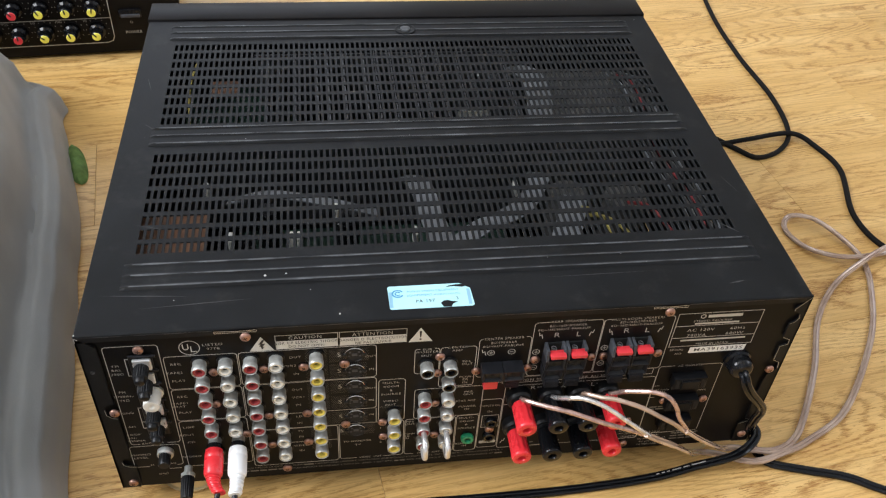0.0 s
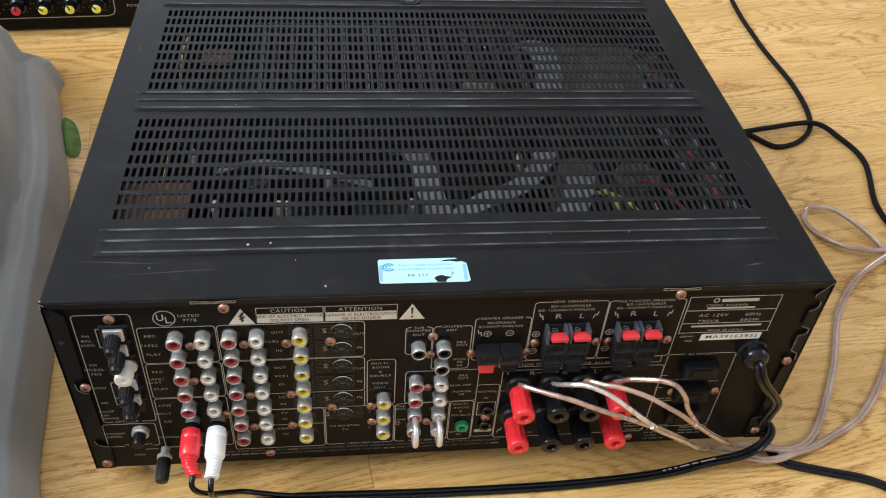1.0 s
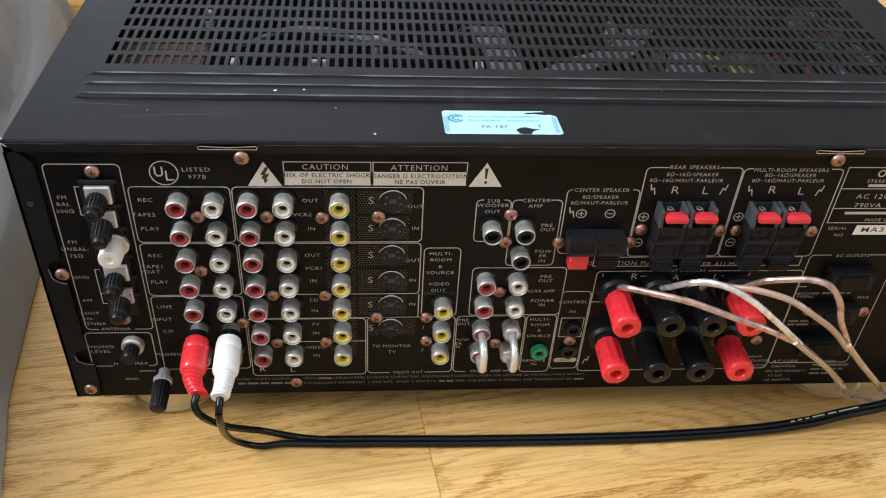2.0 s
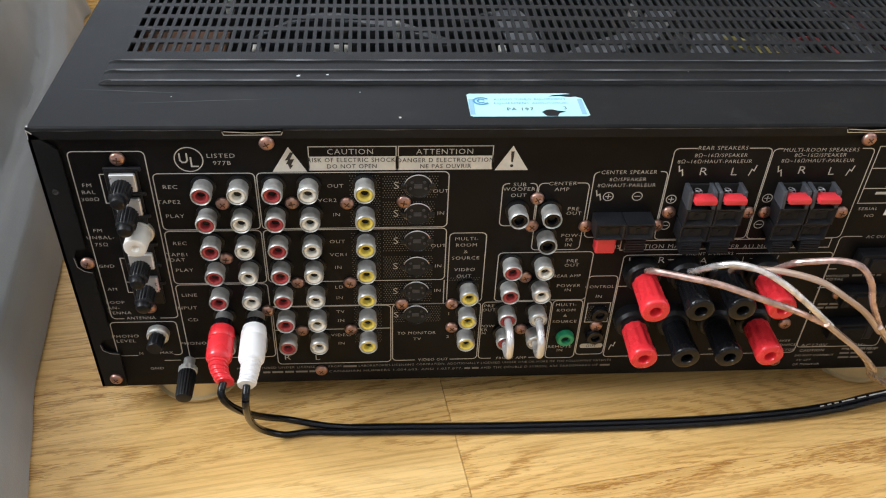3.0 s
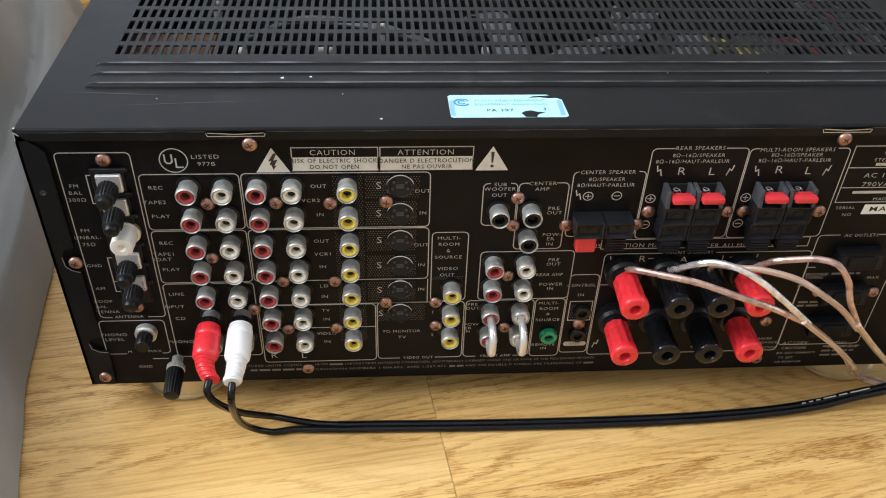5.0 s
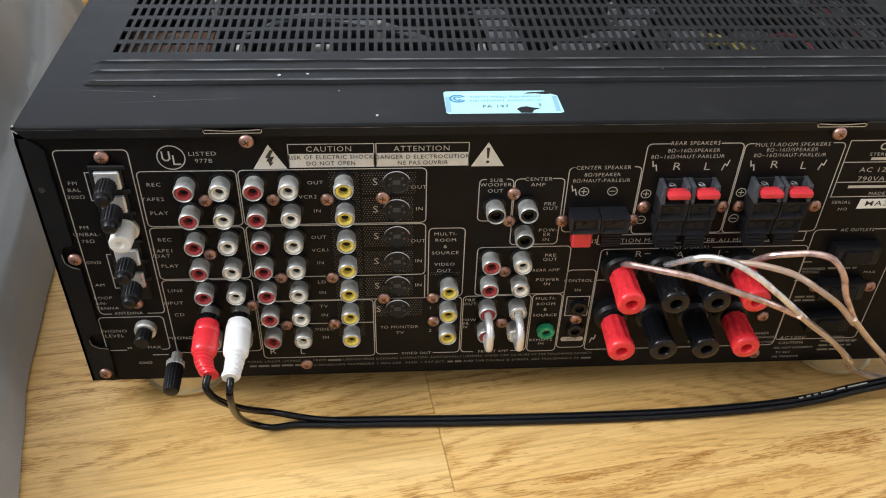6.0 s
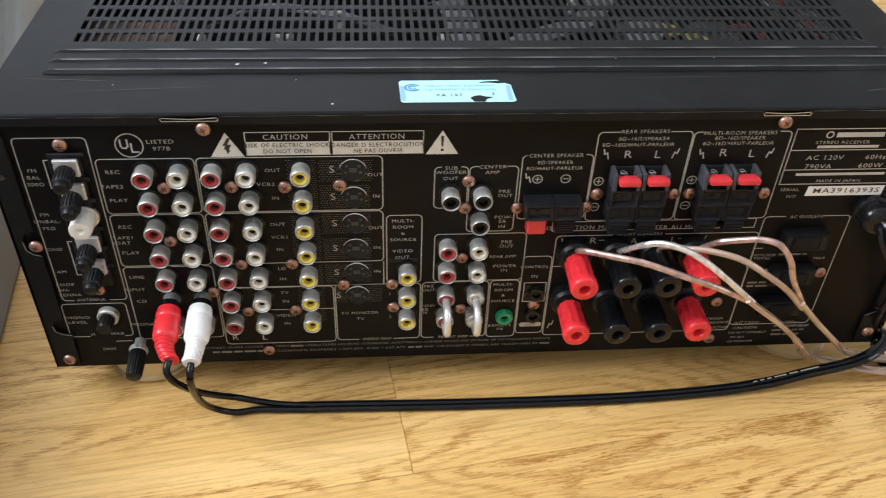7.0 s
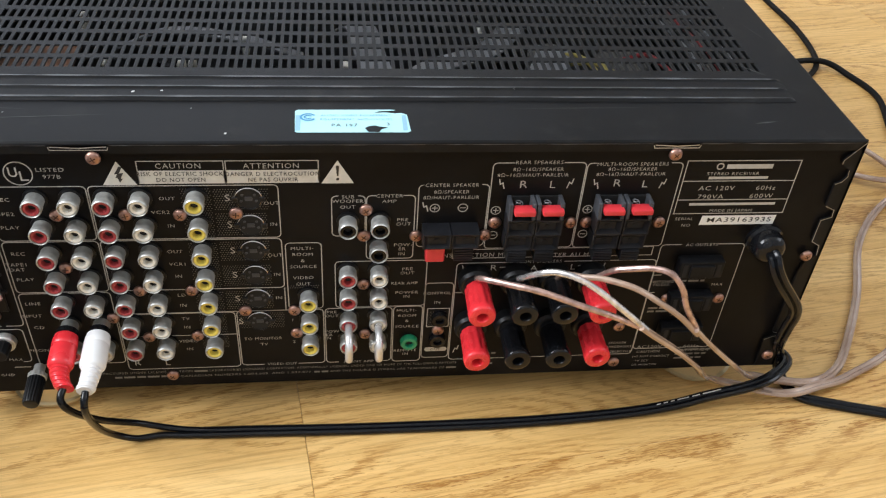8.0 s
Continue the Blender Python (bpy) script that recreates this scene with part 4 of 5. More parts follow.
TEXTS = (
    ("FM", 16.6, 135.2, 2.2), ("BAL", 16.5, 131.8, 2.2), ("300Ω", 16.5, 128.3, 2.2), ("FM", 16.1, 112.4, 2.2), ("UNBAL-", 16.5, 108.7, 2.2),
    ("75Ω", 16.2, 104.9, 2.2), ("GND", 15.9, 93.1, 2.1), ("AM", 15.8, 79.9, 2.1), ("LOOP", 15.5, 72.1, 2.1), ("AN-", 14.1, 68.8, 2.1),
    ("TENNA", 16.2, 65.7, 2.1), ("ANTENNA", 25, 62.4, 2.1), ("PHONO", 16, 51.1, 2.3), ("LEVEL", 15.7, 48, 2.3), ("M", 21.1, 39.7, 2),
    ("MAX", 32.7, 39.9, 2), ("GND", 26.7, 29.5, 2), ("PHONO", 45.9, 45.6, 2.3), ("LISTED", 70.8, 148.8, 2.4), ("977B", 70.9, 145.4, 2.4),
    ("REC", 48.9, 134, 2.3), ("TAPE2", 47.3, 126.6, 2.3), ("PLAY", 48.7, 119.4, 2.3), ("REC", 48.5, 105, 2.3), ("TAPE1", 46.6, 98.9, 2.3),
    ("/DAT", 45.6, 96, 2.3), ("PLAY", 48.3, 90.2, 2.3), ("LINE", 48.2, 75.6, 2.3), ("INPUT", 45.8, 68, 2.3), ("CD", 47.8, 60.6, 2.3),
    ("OUT", 115, 133.9, 2.2), ("VCR2", 111.5, 126.7, 2.2), ("IN", 115, 119.3, 2.2), ("OUT", 114.7, 104.9, 2.2), ("VCR1", 115.1, 97.6, 2.2),
    ("IN", 114.6, 90.4, 2.2), ("LD", 114.5, 78.9, 2.2), ("IN", 114.5, 72.5, 2.2), ("TV", 114.5, 63.9, 2.2), ("IN", 114.6, 58.3, 2.2),
    ("VIDEO", 114.3, 49, 2.2), ("IN", 114.3, 43.6, 2.2), ("S", 139.9, 133.8, 3.6), ("S", 139.8, 119.5, 3.6), ("S", 139.8, 104.9, 3.6),
    ("S", 139.6, 90.5, 3.6), ("S", 139.6, 75.8, 3.6), ("S", 140, 61.2, 3.6), ("OUT", 158.3, 130.9, 2.2), ("IN", 158.7, 119.5, 2.2),
    ("OUT", 158.2, 101.9, 2.2), ("IN", 158.5, 90.4, 2.2), ("IN", 158.6, 75.9, 2.2), ("TO MONITOR", 149.6, 49.3, 2.2), ("TV", 149.9, 45.4, 2.2),
    ("VIDEO OUT", 157.9, 31.2, 2.1), ("R", 88.3, 34.8, 3.4), ("L", 102.5, 34.3, 3.4), ("1", 164.3, 61.3, 2.2), ("2", 164.4, 46.5, 2.2),
    ("MULTI-", 170.4, 105.5, 2.2), ("ROOM", 170.5, 102, 2.2), ("&", 170.4, 98.3, 2.2), ("SOURCE", 170.5, 94.7, 2.2), ("VIDEO", 170.4, 88, 2.2),
    ("OUT", 170.2, 84.2, 2.2), ("SUB", 191.1, 133.8, 2.2), ("WOOFER", 191, 131.5, 2.2), ("OUT", 191, 128.3, 2.2), ("CENTER", 209.1, 134.1, 2.2),
    ("AMP", 209.1, 131.2, 2.2), ("PRE", 215.2, 121, 2.2), ("OUT", 215.7, 118.6, 2.2), ("POW-", 215.9, 106.6, 2.2), ("ER", 215.5, 104.2, 2.2),
    ("IN", 215.4, 101.3, 2.2), ("PRE", 218.4, 92.1, 2.2), ("OUT", 218.5, 89.6, 2.2), ("REAR AMP", 217.3, 83.3, 2.1), ("POWER", 218.6, 77.4, 2.2),
    ("IN", 218.6, 74.8, 2.2), ("PRE", 182.9, 65.7, 2.1), ("OUT", 183, 63.2, 2.1), ("POW", 182.9, 52.8, 2.1), ("ER", 181.5, 50.4, 2.1),
    ("IN", 181, 48.2, 2.1), ("MULTI-", 219, 65.6, 2.1), ("ROOM", 219.4, 62.1, 2.1), ("&", 219.4, 58.6, 2.1), ("SOURCE", 219.5, 54.8, 2.1),
    ("REMOTE", 219.1, 38.1, 2.1), ("IN", 219.4, 35.6, 2.1), ("FRONT AMP", 196, 31.1, 2.1), ("CONTROL", 233.2, 76.4, 2.2), ("IN", 233.7, 70.4, 2.2),
    ("CENTER SPEAKER", 236.3, 139.5, 2.3), ("8Ω/SPEAKER", 236.3, 135.9, 2.2), ("8Ω/HAUT-PARLEUR", 236.3, 132.9, 2.2),
    ("REAR SPEAKERS", 273.5, 151.1, 2.3), ("8Ω~16Ω/SPEAKER", 273.5, 147.5, 2.2), ("8Ω~16Ω/HAUT-PARLEUR", 271.5, 144.5, 2.2), ("R", 267.7, 139.5, 4),
    ("L", 280.8, 139.3, 4), ("MULTI-ROOM SPEAKERS", 315.5, 149.9, 2.3), ("8Ω~16Ω/SPEAKER", 315.9, 147.3, 2.2),
    ("8Ω~16Ω/HAUT-PARLEUR", 315.6, 144.6, 2.2), ("R", 310.1, 139.8, 4), ("L", 323, 139.2, 4), ("FRONT SPEAKERS", 280.8, 95.1, 2.1),
    ("R", 259.2, 91.7, 3.6), ("A", 278.7, 90.9, 3.6), ("L", 297.6, 91.2, 3.6), ("INSTRUCTION MANU", 252.4, 99.7, 3), ("TER AU MODE", 299.6, 98.9, 3),
    ("MP.", 321.2, 99.2, 3), ("SERIAL", 346.1, 119.3, 2), ("NO", 347.8, 115.5, 2), ("AC OUTLETS", 358.9, 103.6, 2.1),
    ("STEREO RECEIVER", 362.9, 144.5, 2), ("AC 120V", 357.3, 136.5, 3), ("60Hz", 380.7, 136.5, 3), ("790VA", 355.5, 131.8, 3),
    ("600W", 379.8, 132, 3), ("MADE IN JAPAN", 367.5, 123.9, 2), ("SWITCHED", 344.4, 80.5, 1.9), ("TOTAL", 344.2, 78.5, 1.9),
    ("MAX", 373.2, 77.9, 1.9), ("AC120V", 347.7, 35, 2.6), ("60Hz", 370.5, 34.6, 2.6), ("CAUTION", 347.8, 31.4, 2.2),
    ("DO NOT CONNECT", 350, 27.9, 1.7), ("TV SET", 345.4, 24.6, 1.7), ("OR MONITOR", 347.5, 21.5, 1.7), ("ATTENTION", 373.4, 31.6, 2.1),
    ("SPEAKER", 329.8, 38.7, 1.9), ("IMPEDANCE", 331.4, 35.8, 1.9), ("SELECTOR", 332.7, 32.2, 1.9), ("CAUTION*", 121.6, 150.3, 3.2),
    ("ATTENTION*", 159.4, 150.1, 3.2), ("RISK OF ELECTRIC SHOCK!", 122, 146.6, 2.4), ("DO NOT OPEN!", 122.1, 143.6, 2.4),
    ("DANGER D ELECTROCUTION!", 159.8, 146.3, 2.4), ("NE PAS OUVRIR!", 159.8, 143.4, 2.4), ("OUT!", 234.4, 38.4, 2),
    ("MA3916393S!", 372.9, 118.6, 3.2),
)
WIDER = {"LISTED": 1.22, "977B": 1.15, "STEREO RECEIVER": 1.2, "AC 120V": 1.2, "60Hz": 1.2, "790VA": 1.2, "600W": 1.2, "MADE IN JAPAN": 1.15}
for text, x, z, h in TEXTS:
    if text.endswith("!"):
        letters(text[:-1], x, z, h * 0.86, M_INK, PRINT_Y - 0.0003, 1.38 if text.startswith("MA") else 0.92, weight=0.00001)
    else:
        letters(text.rstrip("*"), x, z, h * (0.82 if h < 3.3 else 1.0), wide=WIDER.get(text, 1.15 if h >= 3.3 else 1.18 if len(text) < 7 else 1.03))


def fitted_line(text, x0, x1, z, h, material):
    """A line of small writing stretched to run from x0 to x1."""
    ob = letters(text, 0, 0, h, material)
    w = max(v.co.x for v in ob.data.vertices) - min(v.co.x for v in ob.data.vertices)
    mid = (max(v.co.x for v in ob.data.vertices) + min(v.co.x for v in ob.data.vertices)) / 2
    k = (x1 - x0) / 1000 / w
    m = Matrix.Translation(((x0 + x1) / 2000 - mid * k, PRINT_Y, z / 1000)) @ Matrix.Rotation(radians(90), 4, "X") @ Matrix.Diagonal((k, 1, 1, 1))
    ob.matrix_basis = m
    WORLD[ob.name] = m


for text, x0, x1, z in (("FROM", 107.5, 113.5, 28), ("LABORATORIES LICENSING CORPRATION. ADDITIONALLY LICENSED UNDER ONE OR MORE OF THE FOLLOWING PATENTS", 122, 246, 28),
                        ("CANADIAN NUMBERS 1.004.603. AND 1.037.877.", 107.5, 172.5, 24.6), ("AND THE DOUBLE D SYMBOL ARE TRADEMARKS OF", 181.5, 240, 24.6), ("MANUFACTURED UNDER LICENSE", 64, 101, 28)):
    fitted_line(text, x0, x1, z, 1.45, M_FAINTTEXT)


def dotted_field(x0, x1, z0, z1):
    """A fine printed screen of dots."""
    bm = bmesh.new()
    nx, nz = int((x1 - x0) / 1.15), int((z1 - z0) / 1.15)
    for i in range(nx):
        for j in range(nz):
            cx, cz, r = x0 + 1.15 * i + (0.57 if j % 2 else 0), z0 + 1.15 * j, 0.26
            bm.faces.new([bm.verts.new(((cx + a) / 1000, PRINT_Y, (cz + b) / 1000)) for a, b in ((-r, 0), (0, -r), (r, 0), (0, r))])
    tagged(part("dot_screen", bm, M_FAINT, receiver, smooth=0), kind="stuff")


for s in ((121, 134, 113.5, 140.5), (121, 134, 84, 111), (121, 134, 44.5, 82), (134.5, 158, 128.0, 140.5), (134.5, 157, 114, 127), (134.5, 157, 99.5, 111.5), (134.5, 157, 84.5, 98), (134.5, 157, 70, 82), (139, 161, 57, 68), (164.0, 178, 82, 85), (229.8, 240, 54.8, 66)):
    dotted_field(*s)


# ---- cover details ----
M_BLUE = surface("pale_blue_label", (0.42, 0.74, 0.80), 0.42, vary=0.05, coarse=60, bump=0.05)
M_BLUEINK = surface("blue_ink", (0.06, 0.28, 0.50), 0.5, bump=0.0)
M_CHIP = surface("bare_metal_chip", (0.62, 0.62, 0.60), 0.35, metal=0.6, bump=0.1)
M_SCUFF = surface("grey_scuff", (0.05, 0.05, 0.05), 0.6, vary=0.4, coarse=400, bump=0.0)


def top_label():
    """A pale blue paper label with torn edges and two places where it is worn through."""
    zt = Z1 + 0.00012
    outline = [(169.5, 8.0)]
    for x in (170.5, 216.5):
        outline.append((x, 7.2))
    outline += [(217.8, 8.2), (217.0, 21.5), (214.5, 23.0), (212.0, 22.6), (208.0, 23.4), (203.0, 23.2), (205.0, 24.4), (212.5, 25.2), (211.0, 25.8), (170.3, 25.6), (169.2, 24.6)]
    bm = bmesh.new()
    bm.faces.new([bm.verts.new((x / 1000, y / 1000, zt)) for x, y in outline])
    lab = tagged(part("paper_label", bm, M_BLUE, receiver, "pale blue paper approval label, torn and worn through", smooth=0))
    bm = bmesh.new()
    bm.faces.new([bm.verts.new((x / 1000, y / 1000, zt + 0.0001)) for x, y in ((198.5, 10.5), (200.0, 7.4), (204.5, 7.3), (205.5, 9.5), (208.5, 11.0), (205.0, 11.6), (203.0, 12.6), (200.5, 12.2))])
    part("worn_patch", bm, M_COVER, lab, smooth=0)
    m0 = Matrix.Translation((0, 0, zt + 0.0002))
    for s, x, y, h, mat_ in (("AUDIO VIDEO EQUIPMENT", 195.0, 20.6, 1.6, M_BLUEINK), ("EQUIPEMENT AUDIOVISUEL", 195.3, 17.4, 1.6, M_BLUEINK), ("PA 197", 190.0, 12.6, 2.4, M_INK), ("3", 208.5, 13.5, 2.4, M_INK)):
        letters(s, 0, 0, h, mat_, m=m0 @ Matrix.Translation((x / 1000, y / 1000, 0)), parent=lab)
    bm = bmesh.new()
    for r, w in ((2.7, 0.8), (1.3, 0.6)):
        pts = [(174.8 + r * 1.15 * math.cos(a), 19.3 + r * math.sin(a)) for a in [radians(30 + 300 * k / 20) for k in range(21)]]
        for p, q in zip(pts, pts[1:]):
            def at(pt, rr):
                return ((174.8 + (pt[0] - 174.8) * rr) / 1000, (19.3 + (pt[1] - 19.3) * rr) / 1000, zt + 0.0002)
            bm.faces.new([bm.verts.new(at(p, 1 - w / r / 2)), bm.verts.new(at(q, 1 - w / r / 2)), bm.verts.new(at(q, 1 + w / r / 2)), bm.verts.new(at(p, 1 + w / r / 2))])
    part("label_mark", bm, M_BLUEINK, lab, smooth=0)
    for x0, x1 in ((169.6, 171.6), (214.6, 216.6)):
        bm = bmesh.new()
        bm.faces.new([bm.verts.new((x / 1000, y / 1000, zt + 0.0001)) for x, y in ((x0, 8.5), (x1, 8.5), (x1, 21), (x0, 21))])
        part("label_edge_band", bm, surface("label_band", (0.25, 0.48, 0.62), 0.45), lab, smooth=0)


top_label()


def cover_wear():
    """Paint chips and thin scratches on the cover."""
    rng = random.Random(11)
    chips = [(100, 38.5, 0.9), (112, 39.5, 0.7), (141.5, 6.3, 0.7), (258, 253, 1.0), (0.7, 0.7, 0.6)] + [(rng.uniform(10, 410), rng.uniform(3, 340), rng.uniform(0.15, 0.4)) for _ in range(26)]
    for x, y, r in chips:
        if any(g0 - 0.002 < y / 1000 < g1 + 0.002 and GX0 < x / 1000 < GX1 for g0, g1, _ in GRILLES) and r < 1:
            continue
        raised = 0.0015 if any(a < y / 1000 < b for a, b in RIBS) and 20 < x < 400 else 0.0003
        bm = bmesh.new()
        n = 8
        bm.faces.new([bm.verts.new(((x + r * rng.uniform(0.6, 1.1) * math.cos(2 * math.pi * k / n)) / 1000, (y + r * rng.uniform(0.6, 1.1) * math.sin(2 * math.pi * k / n)) / 1000, Z1 + raised)) for k in range(n)])
        part("paint_chip", bm, M_CHIP, receiver, smooth=0)
    scratches = [(20, 90, 40, 84, .5), (8, 30, 60, 26, .6), (372, 14, 384, 16, 1.2), (12, 200, 24, 188, .4), (385, 70, 397, 58, .8), (30, 18, 95, 22, .5), (262, 27, 330, 28, .4), (404, 120, 412, 96, .4), (9, 260, 14, 240, .4)]
    for x0, y0, x1, y1, w in scratches:
        d = Vector((x1 - x0, y1 - y0)).normalized()
        nx, ny = -d.y * w / 2, d.x * w / 2
        bm = bmesh.new()
        bm.faces.new([bm.verts.new((x / 1000, y / 1000, Z1 + 0.00012)) for x, y in ((x0, y0), ((x0 + x1) / 2 + nx, (y0 + y1) / 2 + ny), (x1, y1), ((x0 + x1) / 2 - nx, (y0 + y1) / 2 - ny))])
        part("scratch", bm, M_SCUFF, receiver, smooth=0)
    m = Matrix.Translation((0.208, 0.3255, Z1 + 0.0012))
    bm = bmesh.new()
    lathe(bm, [(0.0085, -0.002), (0.0085, 0.0003), (0.0078, 0.0006), (0.0060, 0.0001), (0.0, 0.0)], 32, m)
    part("screw_recess", bm, M_COVER, receiver)
    put_mesh("cover_screw", mesh_of(lathe(bmesh.new(), [(0.0042, 0.0), (0.0040, 0.0012), (0.0022, 0.0019), (0.0, 0.0020)], 24), "cover_screw", M_WORNSHEEN, 40), receiver, m)
    for x0, x1 in ((73.0, 96.0), (322.0, 343.0)):
        bm = bmesh.new()
        ribbon(bm, [(x0, 161.0), (x0 + 0.5, 159.6), (x1 - 0.5, 159.6), (x1, 161.0)], 0.3, y=-0.0002)
        ribbon(bm, [(x0 + 0.6, 161.1), ((x0 + x1) / 2, 160.5), (x1 - 0.6, 161.1)], 0.35, y=-0.0002)
        part("bare_edge", bm, M_CHIP, receiver, "bare metal lip of a latch opening", smooth=0)
    # paint rubbed thin along the folded back edge, and bare metal at the corner
    for x0, x1 in ((1.0, 72.5), (96.5, 321.5), (343.5, 419.0)):
        bm = bmesh.new()
        n = int((x1 - x0) / 3)
        rows = []
        for k in range(n + 1):
            x = x0 + (x1 - x0) * k / n
            w = max(0.04, 0.22 + 0.4 * noise.noise(Vector((x * 0.09, 2.0, 0.0))))
            rows.append((bm.verts.new((x / 1000, -0.0001, Z1 - 0.0012 - w / 1000)), bm.verts.new((x / 1000, -0.0001, Z1 - 0.0012))))
        for p, q in zip(rows, rows[1:]):
            bm.faces.new((p[0], q[0], q[1], p[1]))
        part("rubbed_edge", bm, M_WORNSHEEN, receiver, smooth=0)
    bm = bmesh.new()
    ribbon(bm, [(0.35, 162.2), (0.4, 160.0), (0.3, 158.0)], 0.35, y=-0.0003)
    ribbon(bm, [(0.6, 161.8), (2.2, 160.4)], 0.5, y=-0.0003)
    part("bare_corner", bm, M_CHIP, receiver, smooth=0)


cover_wear()


# ---- inside the receiver, seen through the vents ----
M_PCB = surface("brown_circuit_board", (0.16, 0.075, 0.035), 0.5, vary=0.25, coarse=120, bump=0.1)
M_PCBG = surface("dark_green_circuit_board", (0.02, 0.05, 0.035), 0.45, vary=0.3, coarse=150, bump=0.1)
M_FIN = surface("dark_aluminium", (0.16, 0.16, 0.17), 0.4, metal=0.6, vary=0.2, coarse=60, bump=0.05)
M_RIBBON = surface("grey_ribbon_cable", (0.26, 0.27, 0.29), 0.5, vary=0.2, coarse=100, bump=0.1)
M_CREAM = surface("cream_connector", (0.82, 0.80, 0.74), 0.5, vary=0.1, bump=0.05)
M_DUSTY = surface("dusty_metal", (0.14, 0.135, 0.13), 0.6, metal=0.3, vary=0.3, coarse=90, bump=0.1)


def internals():
    def block(name, material, *s, bevel=0.0006):
        bm = bmesh.new()
        box(bm, *s, bevel, 1)
        return part(name, bm, material, receiver)

    block("circuit_board", M_PCB, 0.020, 0.062, 0.060, 0.112, 0.149, 0.1506)
    block("circuit_board", M_PCBG, 0.075, 0.270, 0.040, 0.165, 0.088, 0.0896)
    block("circuit_board", M_PCBG, 0.028, 0.120, 0.205, 0.330, 0.110, 0.1116)
    block("circuit_board", M_PCB, 0.052, 0.074, 0.255, 0.278, 0.146, 0.1475)
    block("transformer", M_DUSTY, 0.300, 0.385, 0.215, 0.300, 0.030, 0.140, bevel=0.004)
    block("mounting_bracket", M_FIN, 0.085, 0.300, 0.3035, 0.3055, 0.060, 0.1545, bevel=0.0)
    block("mounting_bracket", M_FIN, 0.030, 0.290, 0.2035, 0.2055, 0.060, 0.1535, bevel=0.0)
    for k in range(16):
        x = 0.092 + k * 0.0125 + (0.004 if k % 3 == 0 else 0)
        block("heatsink_fin", M_FIN, x, x + 0.0011, 0.206, 0.303, 0.085, 0.1545 + (0.003 if k % 3 else 0.0), bevel=0.0)
    block("connector", M_CREAM, 0.2375, 0.2605, 0.2085, 0.2125, 0.154, 0.1595)
    for x, y, z in ((0.113, 0.074, 0.150), (0.118, 0.074, 0.150), (0.190, 0.077, 0.148), (0.076, 0.078, 0.148), (0.058, 0.126, 0.150), (0.141, 0.100, 0.150), (0.262, 0.118, 0.150)):
        block("connector", M_CREAM, x, x + 0.0032, y, y + 0.009, z, z + 0.009)
    for cx, cy, r, h in ((0.205, 0.085, 0.011, 0.128), (0.232, 0.083, 0.011, 0.126), (0.150, 0.140, 0.009, 0.120), (0.096, 0.150, 0.008, 0.122), (0.352, 0.140, 0.016, 0.130), (0.312, 0.150, 0.014, 0.128), (0.082, 0.120, 0.006, 0.118), (0.045, 0.300, 0.007, 0.132)):
        bm = bmesh.new()
        lathe(bm, [(r, 0.06), (r, h - 0.001), (r - 0.001, h), (0.0, h)], 24, Matrix.Translation((cx, cy, 0)))
        part("capacitor", bm, M_DUSTY if r > 0.01 else M_GLOSS, receiver)

    def ribbon_cable(pts, w):
        bm = bmesh.new()
        sweep(bm, smooth_path(pts, 8), [(-w / 2, -0.0005), (w / 2, -0.0005), (w / 2, 0.0005), (-w / 2, 0.0005)])
        part("ribbon_cable", bm, M_RIBBON, receiver)

    ribbon_cable([(0.19, 0.17, 0.130), (0.20, 0.14, 0.148), (0.205, 0.10, 0.150), (0.215, 0.06, 0.138)], 0.016)
    ribbon_cable([(0.29, 0.17, 0.130), (0.285, 0.14, 0.150), (0.265, 0.105, 0.152), (0.230, 0.085, 0.150), (0.20, 0.07, 0.13)], 0.014)
    ribbon_cable([(0.315, 0.15, 0.12), (0.305, 0.12, 0.146), (0.295, 0.09, 0.150), (0.28, 0.06, 0.14)], 0.018)
    ribbon_cable([(0.07, 0.15, 0.13), (0.10, 0.135, 0.147), (0.14, 0.12, 0.150), (0.17, 0.12, 0.14)], 0.008)
    ribbon_cable([(0.27, 0.30, 0.13), (0.30, 0.28, 0.150), (0.305, 0.24, 0.151), (0.30, 0.21, 0.14)], 0.020)

    def lead(material, r, pts):
        bm = bmesh.new()
        sweep(bm, smooth_path(pts, 6), round_section(r, 8))
        part("hookup_wire", bm, material, receiver)

    M_YW = surface("yellow_wire", (0.55, 0.45, 0.12), 0.5)
    lead(M_YW, 0.0013, [(0.300, 0.110, 0.14), (0.318, 0.092, 0.152), (0.330, 0.078, 0.151), (0.338, 0.066, 0.145)])
    lead(M_YW, 0.0012, [(0.296, 0.118, 0.14), (0.312, 0.098, 0.153), (0.322, 0.072, 0.150)])
    lead(M_REDIN, 0.0013, [(0.345, 0.12, 0.14), (0.352, 0.10, 0.152), (0.362, 0.07, 0.150)])
    lead(M_YW, 0.0010, [(0.040, 0.215, 0.14), (0.038, 0.26, 0.152), (0.040, 0.30, 0.150)])
    for k in range(5):
        x = 0.372 + k * 0.005
        lead((M_RIBBON, M_DUSTY, M_REDIN, M_DUSTY, M_RIBBON)[k], 0.0009, [(x, 0.31, 0.13), (x + 0.004, 0.25, 0.152), (x - 0.004, 0.17, 0.151), (x + 0.003, 0.09, 0.152), (x, 0.06, 0.13)])


internals()


